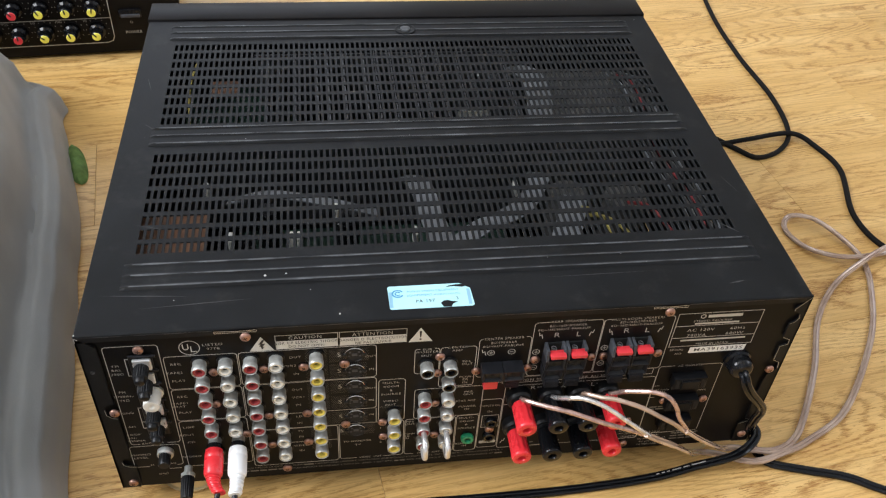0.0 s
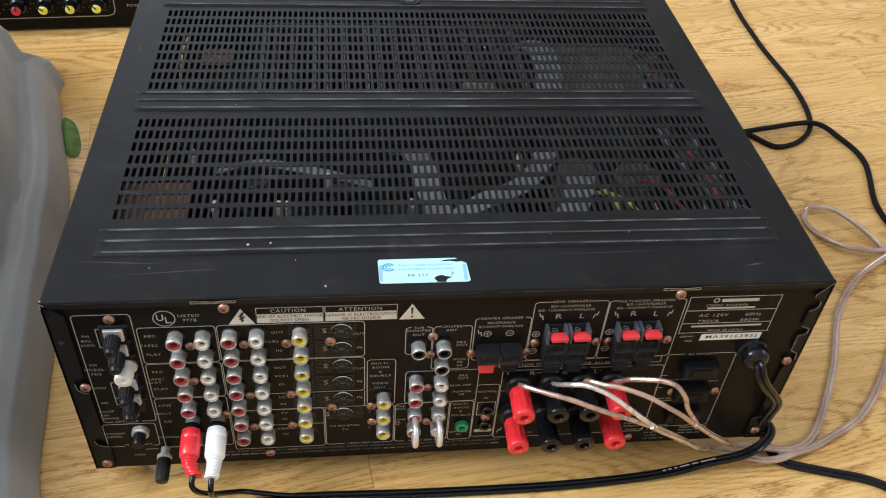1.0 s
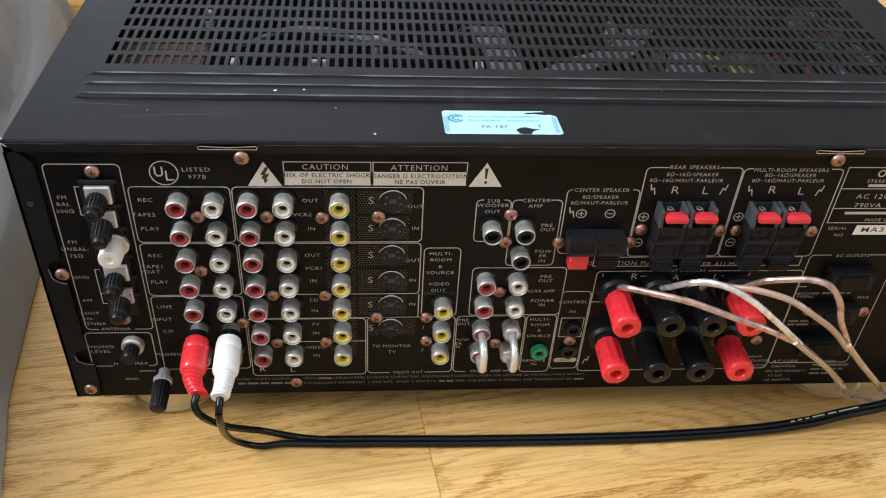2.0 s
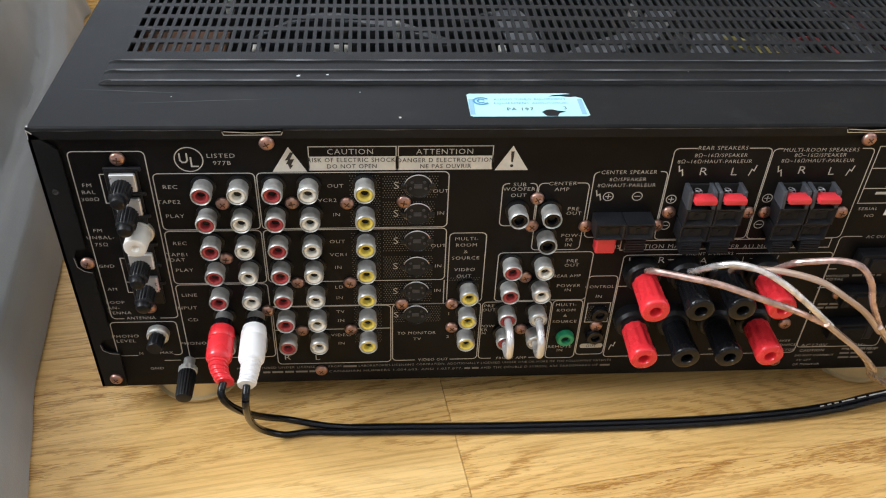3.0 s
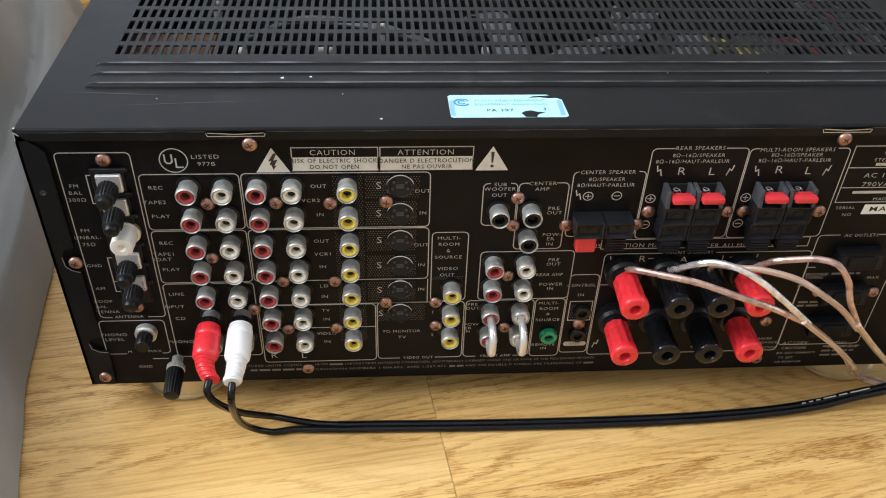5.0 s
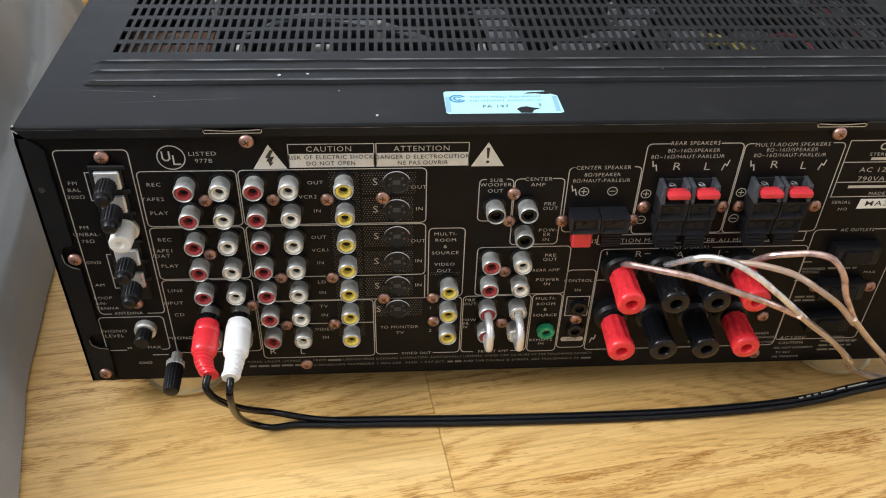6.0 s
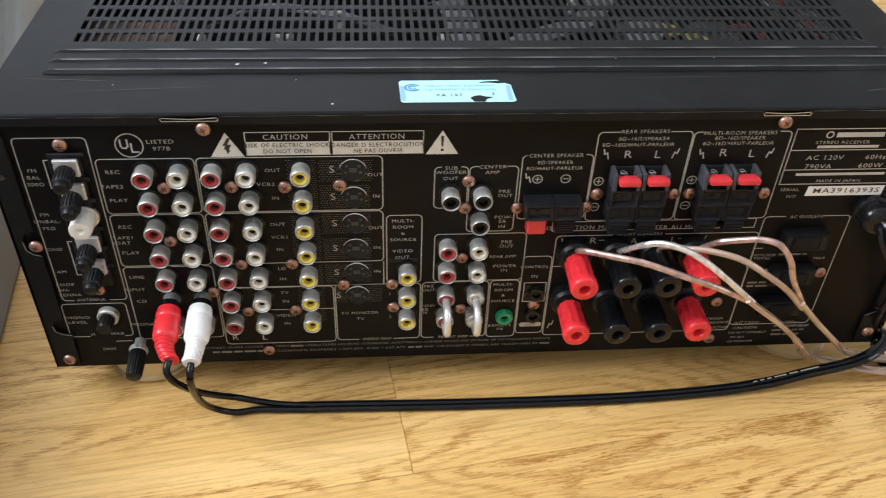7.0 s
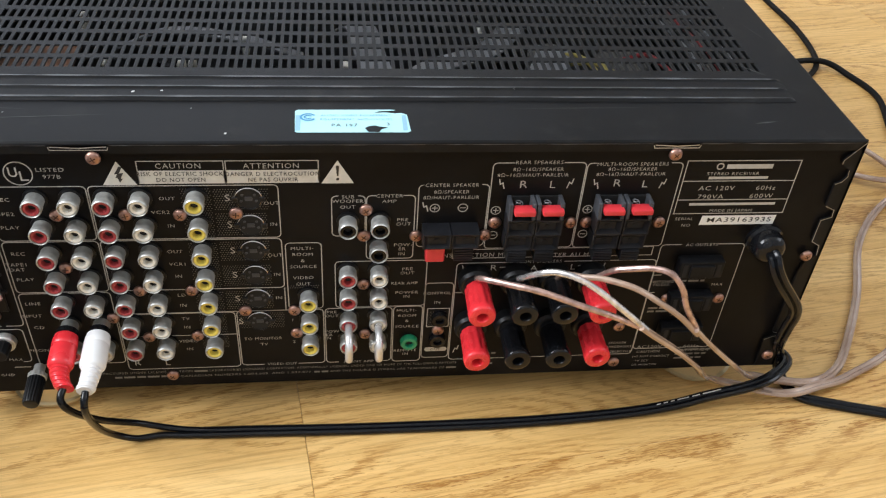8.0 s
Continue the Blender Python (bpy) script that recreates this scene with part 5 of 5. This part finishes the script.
# ---- leads and cords ----
def audio_cable():
    cable = thing("audio_cable", (0.0695, -0.03, 0.0), "black twin audio lead with red and white moulded plugs", "cable")

    def plug(x, z, end_y, sag, material, label, bend):
        tilt = math.degrees(math.atan2(sag, 0.030))
        m = Matrix.Translation((x / 1000, PY - 0.0085, z / 1000)) @ Matrix.Rotation(radians(90 + tilt), 4, "X")
        ln = abs(end_y) - 0.0065
        barrel = [(0.0045, 0.0), (0.0052, 0.0006), (0.0054, 0.0024), (0.0056, 0.0028), (0.0057, 0.0056), (0.0055, 0.0060), (0.0055, 0.0064), (0.0057, 0.0068), (0.0057, ln * 0.54), (0.0055, ln * 0.58), (0.0048, ln * 0.615)]
        relief = []
        z0, n = ln * 0.625, 5
        step = (ln - z0) / n
        for k in range(n):
            r = 0.0044 - 0.0007 * k / n + (0.0003 if k == n - 1 else 0.0)
            h = z0 + k * step
            relief += [(r * 0.95, h), (r, h + step * 0.15), (r, h + step * 0.52), (r * 0.95, h + step * 0.62), (r * 0.86, h + step * 0.68), (r * 0.86, h + step * 0.96)]
        relief += [(0.0018, ln)]
        bm = bmesh.new()
        lathe(bm, barrel + relief, 32)
        for v in bm.verts:
            v.co.x += bend * max(0.0, v.co.z - z0) ** 2 / (ln - z0)
        p = put_mesh("plug", mesh_of(bm, "plug", material, 40), cable, m, label)
        bm = bmesh.new()
        lathe(bm, [(0.0043, -0.0030), (0.0046, -0.0028), (0.0046, 0.0005), (0.0, 0.0005)], 28)
        put_mesh("plug_collar", mesh_of(bm, "plug_collar", M_GLOSS, 30), p, m)
        return m @ Vector((bend * (ln - z0) * 0.8, 0, ln - 0.002))

    a = plug(62.3, 63.1, -0.0345, 0.0065, M_RED, "red moulded plug", 0.40)
    b = plug(76.5, 63.1, -0.0370, 0.0050, M_WHITE, "white moulded plug", -0.10)
    mm = 0.001
    for start, pts in ((a, ((64.6, -37.5, 54.2), (67.5, -37.0, 46), (73.5, -27.5, 29), (80, -19, 16.5), (87, -14, 9), (99, -12.6, 3.5), (110, -13.6, 2), (122, -14.6, 1.9))),
                       (b, ((75.3, -40.5, 55), (74.6, -39.5, 46), (74.0, -30.5, 27), (76.8, -21.5, 10.5), (86, -18.5, 3), (97, -16.5, 2), (110, -17.0, 1.9), (122, -17.4, 1.9)))):
        bm = bmesh.new()
        sweep(bm, smooth_path([start] + [Vector(p) * mm for p in pts], 8), round_section(0.00165, 12))
        part("lead", bm, M_CORD, cable)
    pts = ((118, -15.8), (142, -16.2), (200, -17.5), (276, -17.4), (330, -15), (361.4, -12.7), (381.5, -10.6), (404, -10.7), (419, -5.5), (433, 8), (434, 24), (425, 34), (408, 42))
    lift = (1.9, 1.9, 1.9, 1.9, 2.3, 4.6, 8.5, 15.5, 17.5, 14.5, 8, 4, 2.2)
    bm = bmesh.new()
    sweep(bm, smooth_path([Vector((x, y, z)) * mm for (x, y), z in zip(pts, lift)], 10), twin_section(0.00175))
    twin = part("twin_lead", bm, M_CORD, cable)
    bm = bmesh.new()
    for k, w in enumerate((3, 3, 3, 9, 6, 14, 4, 10)):
        x = 354 + sum((3, 3, 3, 9, 6, 14, 4, 10)[:k]) * 0.7 + 1.6 * k
        t = (x - 352) / 70
        y, z = -13.3 + 5.0 * t, 5.2 + 15.0 * t
        if x + w * 0.7 < 390:
            dy, dz = 5.0 / 70 * w * 0.7, 15.0 / 70 * w * 0.7
            bm.faces.new([bm.verts.new(Vector(v) * mm) for v in ((x, y, z + 0.3), (x + w * 0.7, y + dy, z + dz + 0.3), (x + w * 0.7, y + dy + 0.7, z + dz + 0.35), (x, y + 0.7, z + 0.35))])
    part("cable_print", bm, M_PRINT, twin, smooth=0)


audio_cable()


def power_cord():
    cord = thing("power_cord", (0.388, -0.01, 0.0), "glossy black two-core mains cord with a strain relief", "cord")
    m = at_panel(388.5, 107.0)
    bm = bmesh.new()
    lathe(bm, [(0.0088, 0.0), (0.0088, 0.0020), (0.0076, 0.0030), (0.0080, 0.0060), (0.0076, 0.0092), (0.0060, 0.0110), (0.0042, 0.0118), (0.0, 0.0119)], 32)
    put_mesh("strain_relief", mesh_of(bm, "strain_relief", M_GLOSS, 40), cord, m, "glossy black grommet")
    pts = [(388.5, -5, 107), (388.8, -12, 106.2), (390.5, -15, 101), (395.5, -15.5, 93), (402.5, -15, 84), (408.5, -13.5, 75.5), (411.8, -11, 67), (413, -8, 57), (414.5, -5, 45), (419.5, 1.0, 32), (425.5, 6.5, 22), (430, 8.5, 9), (433, 2.5, 2.6),
           (439, -8.5, 2.2), (461, -16.3, 2.2), (490, -25, 2.2), (513, -38, 2.2), (560, -62, 2.2), (640, -88, 2.2)]
    path = smooth_path([Vector(p) * 0.001 for p in pts], 10)
    n = len(path)
    ups = []
    for i in range(n):
        t = i / (n - 1)
        f = min(1.0, max(0.0, (t - 0.42) / 0.25))
        ups.append(Vector((-0.35, -1.0, 0.25)).lerp(Vector((0, -0.15, 1)), f))
    bm = bmesh.new()
    sweep(bm, path, twin_section(0.0017), ups)
    part("flat_cord", bm, M_CORD, cord)


power_cord()


def side_cord():
    """The black round cord that lies in a loop beside the receiver."""
    pts = [(760, 1240), (700, 1000), (644, 692), (634, 557), (638, 459), (629, 392), (606, 359), (576, 347), (558, 364), (540, 385), (520, 392), (508, 380), (520, 371), (545, 372), (575, 373), (626, 381), (647, 361), (654, 320), (634, 252), (641, 206), (668, 192), (760, 190), (1100, 260)]
    lift = [2.6] * len(pts)
    for k in (14, 15):
        lift[k] = 7.0
    bm = bmesh.new()
    sweep(bm, smooth_path([Vector((x, y, z)) * 0.001 for (x, y), z in zip(pts, lift)], 10), round_section(0.0026, 12))
    tagged(part("black_cord", bm, M_MATTE), "black round cord lying in a loose loop on the floor", "cord")


side_cord()


def speaker_wires():
    """Clear two-core speaker wire; each core runs to its own post."""
    r = 0.0015

    def run(ob, name, pts, material, rr=r, twin=False):
        bm = bmesh.new()
        sweep(bm, smooth_path([Vector(p) for p in pts], 8), twin_section(rr, 7) if twin else round_section(rr, 10))
        part(name, bm, material, ob)

    right = thing("speaker_wire", (0.36, -0.02, 0.0), "clear two-core copper speaker wire with bared ends", "wire", "speaker wires")
    run(right, "core", [(0.2500, -0.007, 0.0930), (0.2516, -0.012, 0.0972), (0.2634, -0.020, 0.1002), (0.2761, -0.026, 0.1009), (0.2939, -0.032, 0.0973), (0.3082, -0.034, 0.0925), (0.3240, -0.0345, 0.0845)], M_WIREPINK)
    run(right, "core", [(0.2700, -0.006, 0.0915), (0.2712, -0.011, 0.0965), (0.2753, -0.018, 0.1048), (0.2823, -0.022, 0.1089), (0.2912, -0.027, 0.1092), (0.3001, -0.031, 0.1053), (0.3100, -0.034, 0.0980), (0.3250, -0.035, 0.0845)], M_WIRESILVER)
    run(right, "twin_wire", [(0.3215, -0.0350, 0.0870), (0.3305, -0.033, 0.0785), (0.3471, -0.028, 0.0626), (0.3627, -0.0215, 0.0447), (0.3755, -0.011, 0.0255), (0.3896, -0.001, 0.0105), (0.4058, -0.0005, 0.0045), (0.416, -0.0075, 0.0075),
                             (0.4302, -0.0101, 0.0078), (0.4489, -0.0041, 0.0058), (0.4748, 0.0065, 0.0020), (0.5189, 0.0330, 0.0018), (0.572, 0.0975, 0.0018), (0.5990, 0.1475, 0.0018), (0.6125, 0.1890, 0.0018),
                             (0.6042, 0.2179, 0.005), (0.5871, 0.2423, 0.008), (0.5690, 0.2507, 0.006), (0.5595, 0.2431, 0.003), (0.5592, 0.2271, 0.0018), (0.5704, 0.2047, 0.0040), (0.5959, 0.1906, 0.0070), (0.6365, 0.1948, 0.006), (0.70, 0.212, 0.002), (0.95, 0.27, 0.0018)], M_WIRE, 0.0014, True)
    left = thing("speaker_wire", (0.37, -0.015, 0.0), "clear two-core copper speaker wire with bared ends", "wire", "speaker wires")
    run(left, "core", [(0.3066, -0.006, 0.0910), (0.3066, -0.009, 0.0945), (0.3116, -0.014, 0.1022), (0.3192, -0.018, 0.1066), (0.3268, -0.022, 0.1099), (0.3340, -0.026, 0.1098), (0.3401, -0.028, 0.1021), (0.3447, -0.028, 0.0908), (0.3545, -0.0265, 0.0745)], M_WIREPINK)
    run(left, "core", [(0.2886, -0.006, 0.0915), (0.2890, -0.010, 0.0975), (0.2970, -0.016, 0.1006), (0.3052, -0.020, 0.1026), (0.3181, -0.0265, 0.1025), (0.3318, -0.029, 0.0945), (0.3427, -0.029, 0.0859), (0.3550, -0.0265, 0.0720)], M_WIRE)
    run(left, "twin_wire", [(0.3520, -0.0275, 0.0770), (0.3688, -0.0215, 0.0573), (0.3886, -0.013, 0.0350), (0.4030, -0.004, 0.0180), (0.4141, 0.0005, 0.0105), (0.4260, 0.0002, 0.0075), (0.4441, -0.0015, 0.0062), (0.4616, 0.0057, 0.0045), (0.4794, 0.0240, 0.0022), (0.5115, 0.0725, 0.0018),
                            (0.5392, 0.1249, 0.0018), (0.5727, 0.1629, 0.0025), (0.6081, 0.1835, 0.0095), (0.6355, 0.1970, 0.0110), (0.71, 0.235, 0.004), (0.95, 0.31, 0.0018)], M_WIRE, 0.0014, True)


M_WIREPINK = surface("copper_core", (0.46, 0.31, 0.27), 0.22, metal=0.6, vary=0.45, coarse=260, bump=0.15, coat=0.7)
M_WIRESILVER = surface("tinned_core", (0.74, 0.71, 0.69), 0.2, metal=0.7, vary=0.35, coarse=260, bump=0.15, coat=0.7)
speaker_wires()


# ---- mixer behind ----
def mixer():
    """Stands at a slight angle: local x runs along its front from the point nearest the receiver, local y into it."""
    MX = Matrix.Translation((-0.0885, 0.5790, 0.0)) @ Matrix.Rotation(radians(4.7), 4, "Z")
    mx = thing("audio_mixer", (-0.26, 0.66, 0.0), "black rack mixer with rows of yellow and red capped knobs", "mixer")
    zt = 0.135

    def piece(name, bm, material, parent=mx, label="", m=None, smooth=35):
        return part(name, bm, material, parent, label, MX @ (m or Matrix()), smooth)

    bm = bmesh.new()
    box(bm, -0.37, 0.068, 0.003, 0.20, 0.004, zt, 0.002)
    piece("case", bm, M_PANEL)
    bm = bmesh.new()
    box(bm, -0.38, 0.076, 0.0, 0.003, 0.004, zt + 0.002, 0.001)
    piece("front_plate", bm, M_PANEL)

    def line(pts, w):
        bm = bmesh.new()
        ribbon(bm, pts, w, y=-0.0003)
        piece("printed_line", bm, M_PRINT, smooth=0)

    line([(-360, 16.5), (-6, 16.5), (-0.2, 18.5), (2, 23.5), (2, 128)], 0.9)
    line([(-360, 46.0), (2, 46.0)], 0.7)
    cap_yellow = surface("yellow_cap", (0.80, 0.72, 0.10), 0.4, vary=0.06)
    bm = bmesh.new()
    lathe(bm, [(0.0088, 0.0), (0.0088, 0.006), (0.0066, 0.008), (0.0054, 0.0165), (0.0046, 0.0172)], 36, None, 12, 0.0005, (0, 3))
    body = mesh_of(bm, "knob", M_GLOSS, 30)
    caps = {}
    for key, material in (("r", M_TAB), ("y", cap_yellow)):
        bm = bmesh.new()
        lathe(bm, [(0.0045, 0.0160), (0.0045, 0.0176), (0.0039, 0.0182), (0.0, 0.0182)], 24)
        caps[key] = mesh_of(bm, "knob_cap", material, 30)
    bm = bmesh.new()
    box(bm, -0.0007, 0.0007, 0.0, 0.0055, 0.0180, 0.0185)
    pointer = mesh_of(bm, "pointer", M_INK, 0)
    rng = random.Random(3)
    for row in range(4):
        for col in range(-9, 4):
            x, z = -92.8 + 26.4 * col, 33.0 + 28.0 * row
            if x < -350 or z > 125:
                continue
            colour = "r" if col % 4 == 0 else "y"
            m = MX @ Matrix.Translation((x / 1000, 0, z / 1000)) @ OUT
            k = put_mesh("knob", body, mx, m)
            put_mesh("knob_cap", caps[colour], k, m, "red cap" if colour == "r" else "yellow cap")
            put_mesh("pointer", pointer, k, m @ Matrix.Rotation(rng.uniform(-0.2, 0.9), 4, "Z"))
            bm = bmesh.new()
            for i in range(11):
                a = radians(-60 + 30 * i)
                px, pz = x + 11.8 * math.cos(a), z + 11.8 * math.sin(a)
                bm.faces.new([bm.verts.new(((px + u) / 1000, -0.0003, (pz + w) / 1000)) for u, w in ((-0.5, 0), (0, -0.5), (0.5, 0), (0, 0.5))])
            tagged(piece("scale_dots", bm, M_PRINT, smooth=0), kind="stuff")
    up = Matrix.Rotation(radians(90), 4, "X")
    for text, x, z, h in (("LO", -54, 71.0, 2.6), ("MID", -27, 71.0, 2.6), ("VOL", -106, 43.5, 2.6), ("LO", -78, 43.5, 2.6), ("MID", -52, 43.5, 2.6), ("HI", -25, 43.5, 2.6), ("POWER", 23.5, 27.5, 3.4), ("O", 23, 39.5, 3.0)):
        letters(text, 0, 0, h, m=MX @ Matrix.Translation((x / 1000, -0.0003, z / 1000)) @ up, parent=mx)
    bm = bmesh.new()
    box(bm, 0.0115, 0.0355, -0.0035, 0.0, 0.0460, 0.0560, 0.001)
    sw = piece("power_switch", bm, M_GLOSS)
    bm = bmesh.new()
    box(bm, 0.0135, 0.0335, -0.0055, -0.0036, 0.0472, 0.0510, 0.0006, 1)
    piece("rocker", bm, M_GUIDE, sw)


mixer()


# ---- grey cloth ----
def grey_cloth():
    """A heap of cloth: a low lobe along its edge, a crease, and the main mass rising behind it."""
    # height of the heap over the distance from its edge
    steps = ((0.0, 0.001), (0.004, 0.022), (0.010, 0.036), (0.020, 0.042), (0.029, 0.039), (0.034, 0.048), (0.042, 0.084), (0.052, 0.100), (0.09, 0.110), (0.24, 0.122), (0.60, 0.135))

    def heap(d):
        for (d0, h0), (d1, h1) in zip(steps, steps[1:]):
            if d <= d1:
                t = (d - d0) / (d1 - d0)
                return h0 + (h1 - h0) * (t if d0 == 0.0 else t * t * (3 - 2 * t) * 0.6 + 0.4 * t)
        return steps[-1][1]

    bm = bmesh.new()
    nx, ny = 110, 170
    rows = []
    for j in range(ny + 1):
        y = -0.42 + 0.927 * j / ny
        end = min(1.0, max(0.0, (y - 0.30) / 0.207))
        far = min(1.0, max(0.0, (y - 0.22) / 0.325))
        base = -0.037 - (0.142 if y > 0 else 0.23) * y - 0.045 * far ** 2
        base += 0.003 * noise.noise(Vector((y * 9.0, 0.0, 7.0))) - 0.002 * noise.noise(Vector((y * 25.0, 0.0, 3.0)))
        base += 0.009 * math.exp(-((y - 0.468) / 0.012) ** 2)
        low = math.sqrt(max(0.0, 1 - end ** 3.0))
        row = []
        for i in range(nx + 1):
            d = 0.55 * (i / nx) ** 1.6
            drift = d + 0.010 * noise.noise(Vector((y * 5.0, 1.0, 2.0))) * min(1.0, d / 0.03)
            fold = 0.007 * noise.noise(Vector((d * 22 - y * 2.0, y * 2.4, 0.3))) + 0.0035 * noise.noise(Vector((d * 75 - y * 5, y * 3.4, 5.3)))
            fine = 0.0012 * noise.noise(Vector((d * 190 - y * 20, y * 9.0, 8.0)))
            amp = min(1.0, d * 30) * (0.25 + 0.75 * low)
            z = max(0.0012, heap(max(0.0, drift)) * low + (fold + fine) * amp + 0.001)
            row.append(bm.verts.new((base - d, y, z)))
        rows.append(row)
    for p, q in zip(rows, rows[1:]):
        for i in range(nx):
            bm.faces.new((p[i], p[i + 1], q[i + 1], q[i]))
    me = mesh_of(bm, "grey_cloth", M_CLOTH, 85)
    return tagged(put_mesh("grey_cloth", me), "crumpled grey cloth draped in long folds on the floor", "cloth")


def green_scrap():
    """A small soft scrap of green fabric lying at the foot of the cloth."""
    bm = bmesh.new()
    n, m = 24, 10
    rows = []
    for j in range(n + 1):
        v = 2 * j / n - 1
        wide = 0.0085 * math.sqrt(max(0.0, 1 - abs(v) ** 2.5)) + 0.0004
        row = []
        for i in range(m + 1):
            u = 2 * i / m - 1
            y = 0.374 + 0.031 * v
            x = -0.0960 - 0.30 * (y - 0.374) + wide * u
            z = 0.0006 + 0.0075 * (1 - u * u) * math.sqrt(max(0.0, 1 - v * v)) * (1 + 0.5 * noise.noise(Vector((u * 2, v * 4, 2.0))))
            row.append(bm.verts.new((x, y, z)))
        rows.append(row)
    for p, q in zip(rows, rows[1:]):
        for i in range(m):
            bm.faces.new((p[i], p[i + 1], q[i + 1], q[i]))
    green = surface("green_fabric", (0.14, 0.23, 0.07), 0.85, vary=0.3, coarse=120, fine=1200, bump=0.3, spec=0.2)
    return tagged(part("green_fabric_scrap", bm, green, smooth=80), "small soft green fabric scrap beside the grey cloth", "fabric")


green_scrap()
grey_cloth()

# ---- floor planks ----
PLANK_L, PLANK_W, TURN_F = 0.82, 0.124, radians(8)


def plank_mesh():
    bm = bmesh.new()
    box(bm, 0.0001, PLANK_L - 0.0001, 0.0001, PLANK_W - 0.0001, -0.0024, 0.0, 0.0003, 1)
    return mesh_of(bm, "plank", M_OAK, 0)


_plank = plank_mesh()
turn = Matrix.Rotation(TURN_F, 4, "Z")
shifts = {0: 0.164, 3: 0.794, 1: 0.42, 2: 0.62, -1: 0.52, -2: 0.30, 4: 0.10, 5: 0.5, 6: 0.25}


def trimmed_plank(m):
    """A plank cut off where it meets the walls, or None where nothing of it is left."""
    bm = bmesh.new()
    bm.from_mesh(_plank)
    back = m.inverted()
    for co, no in (((RX0, 0, 0), (-1, 0, 0)), ((RX1, 0, 0), (1, 0, 0)), ((0, RY0, 0), (0, -1, 0)), ((0, RY1, 0), (0, 1, 0))):
        bmesh.ops.bisect_plane(bm, geom=bm.verts[:] + bm.edges[:] + bm.faces[:], plane_co=back @ Vector(co), plane_no=back.to_3x3() @ Vector(no), clear_outer=True)
    return mesh_of(bm, "plank", M_OAK, 0) if bm.faces else bm.free()


for row in range(-24, 24):
    v0 = -0.081 + row * PLANK_W
    u_off = shifts.get(row, (row * 0.37) % PLANK_L)
    for k in range(-6, 6):
        m = turn @ Matrix.Translation((u_off + k * PLANK_L, v0, 0))
        corners = [m @ Vector((a, b, 0)) for a in (0, PLANK_L) for b in (0, PLANK_W)]
        xs, ys = [c.x for c in corners], [c.y for c in corners]
        if max(xs) < RX0 or min(xs) > RX1 or max(ys) < RY0 or min(ys) > RY1:
            continue
        whole = min(xs) > RX0 and max(xs) < RX1 and min(ys) > RY0 and max(ys) < RY1
        me = _plank if whole else trimmed_plank(m)
        if me:
            put_mesh("plank", me, floor, m)
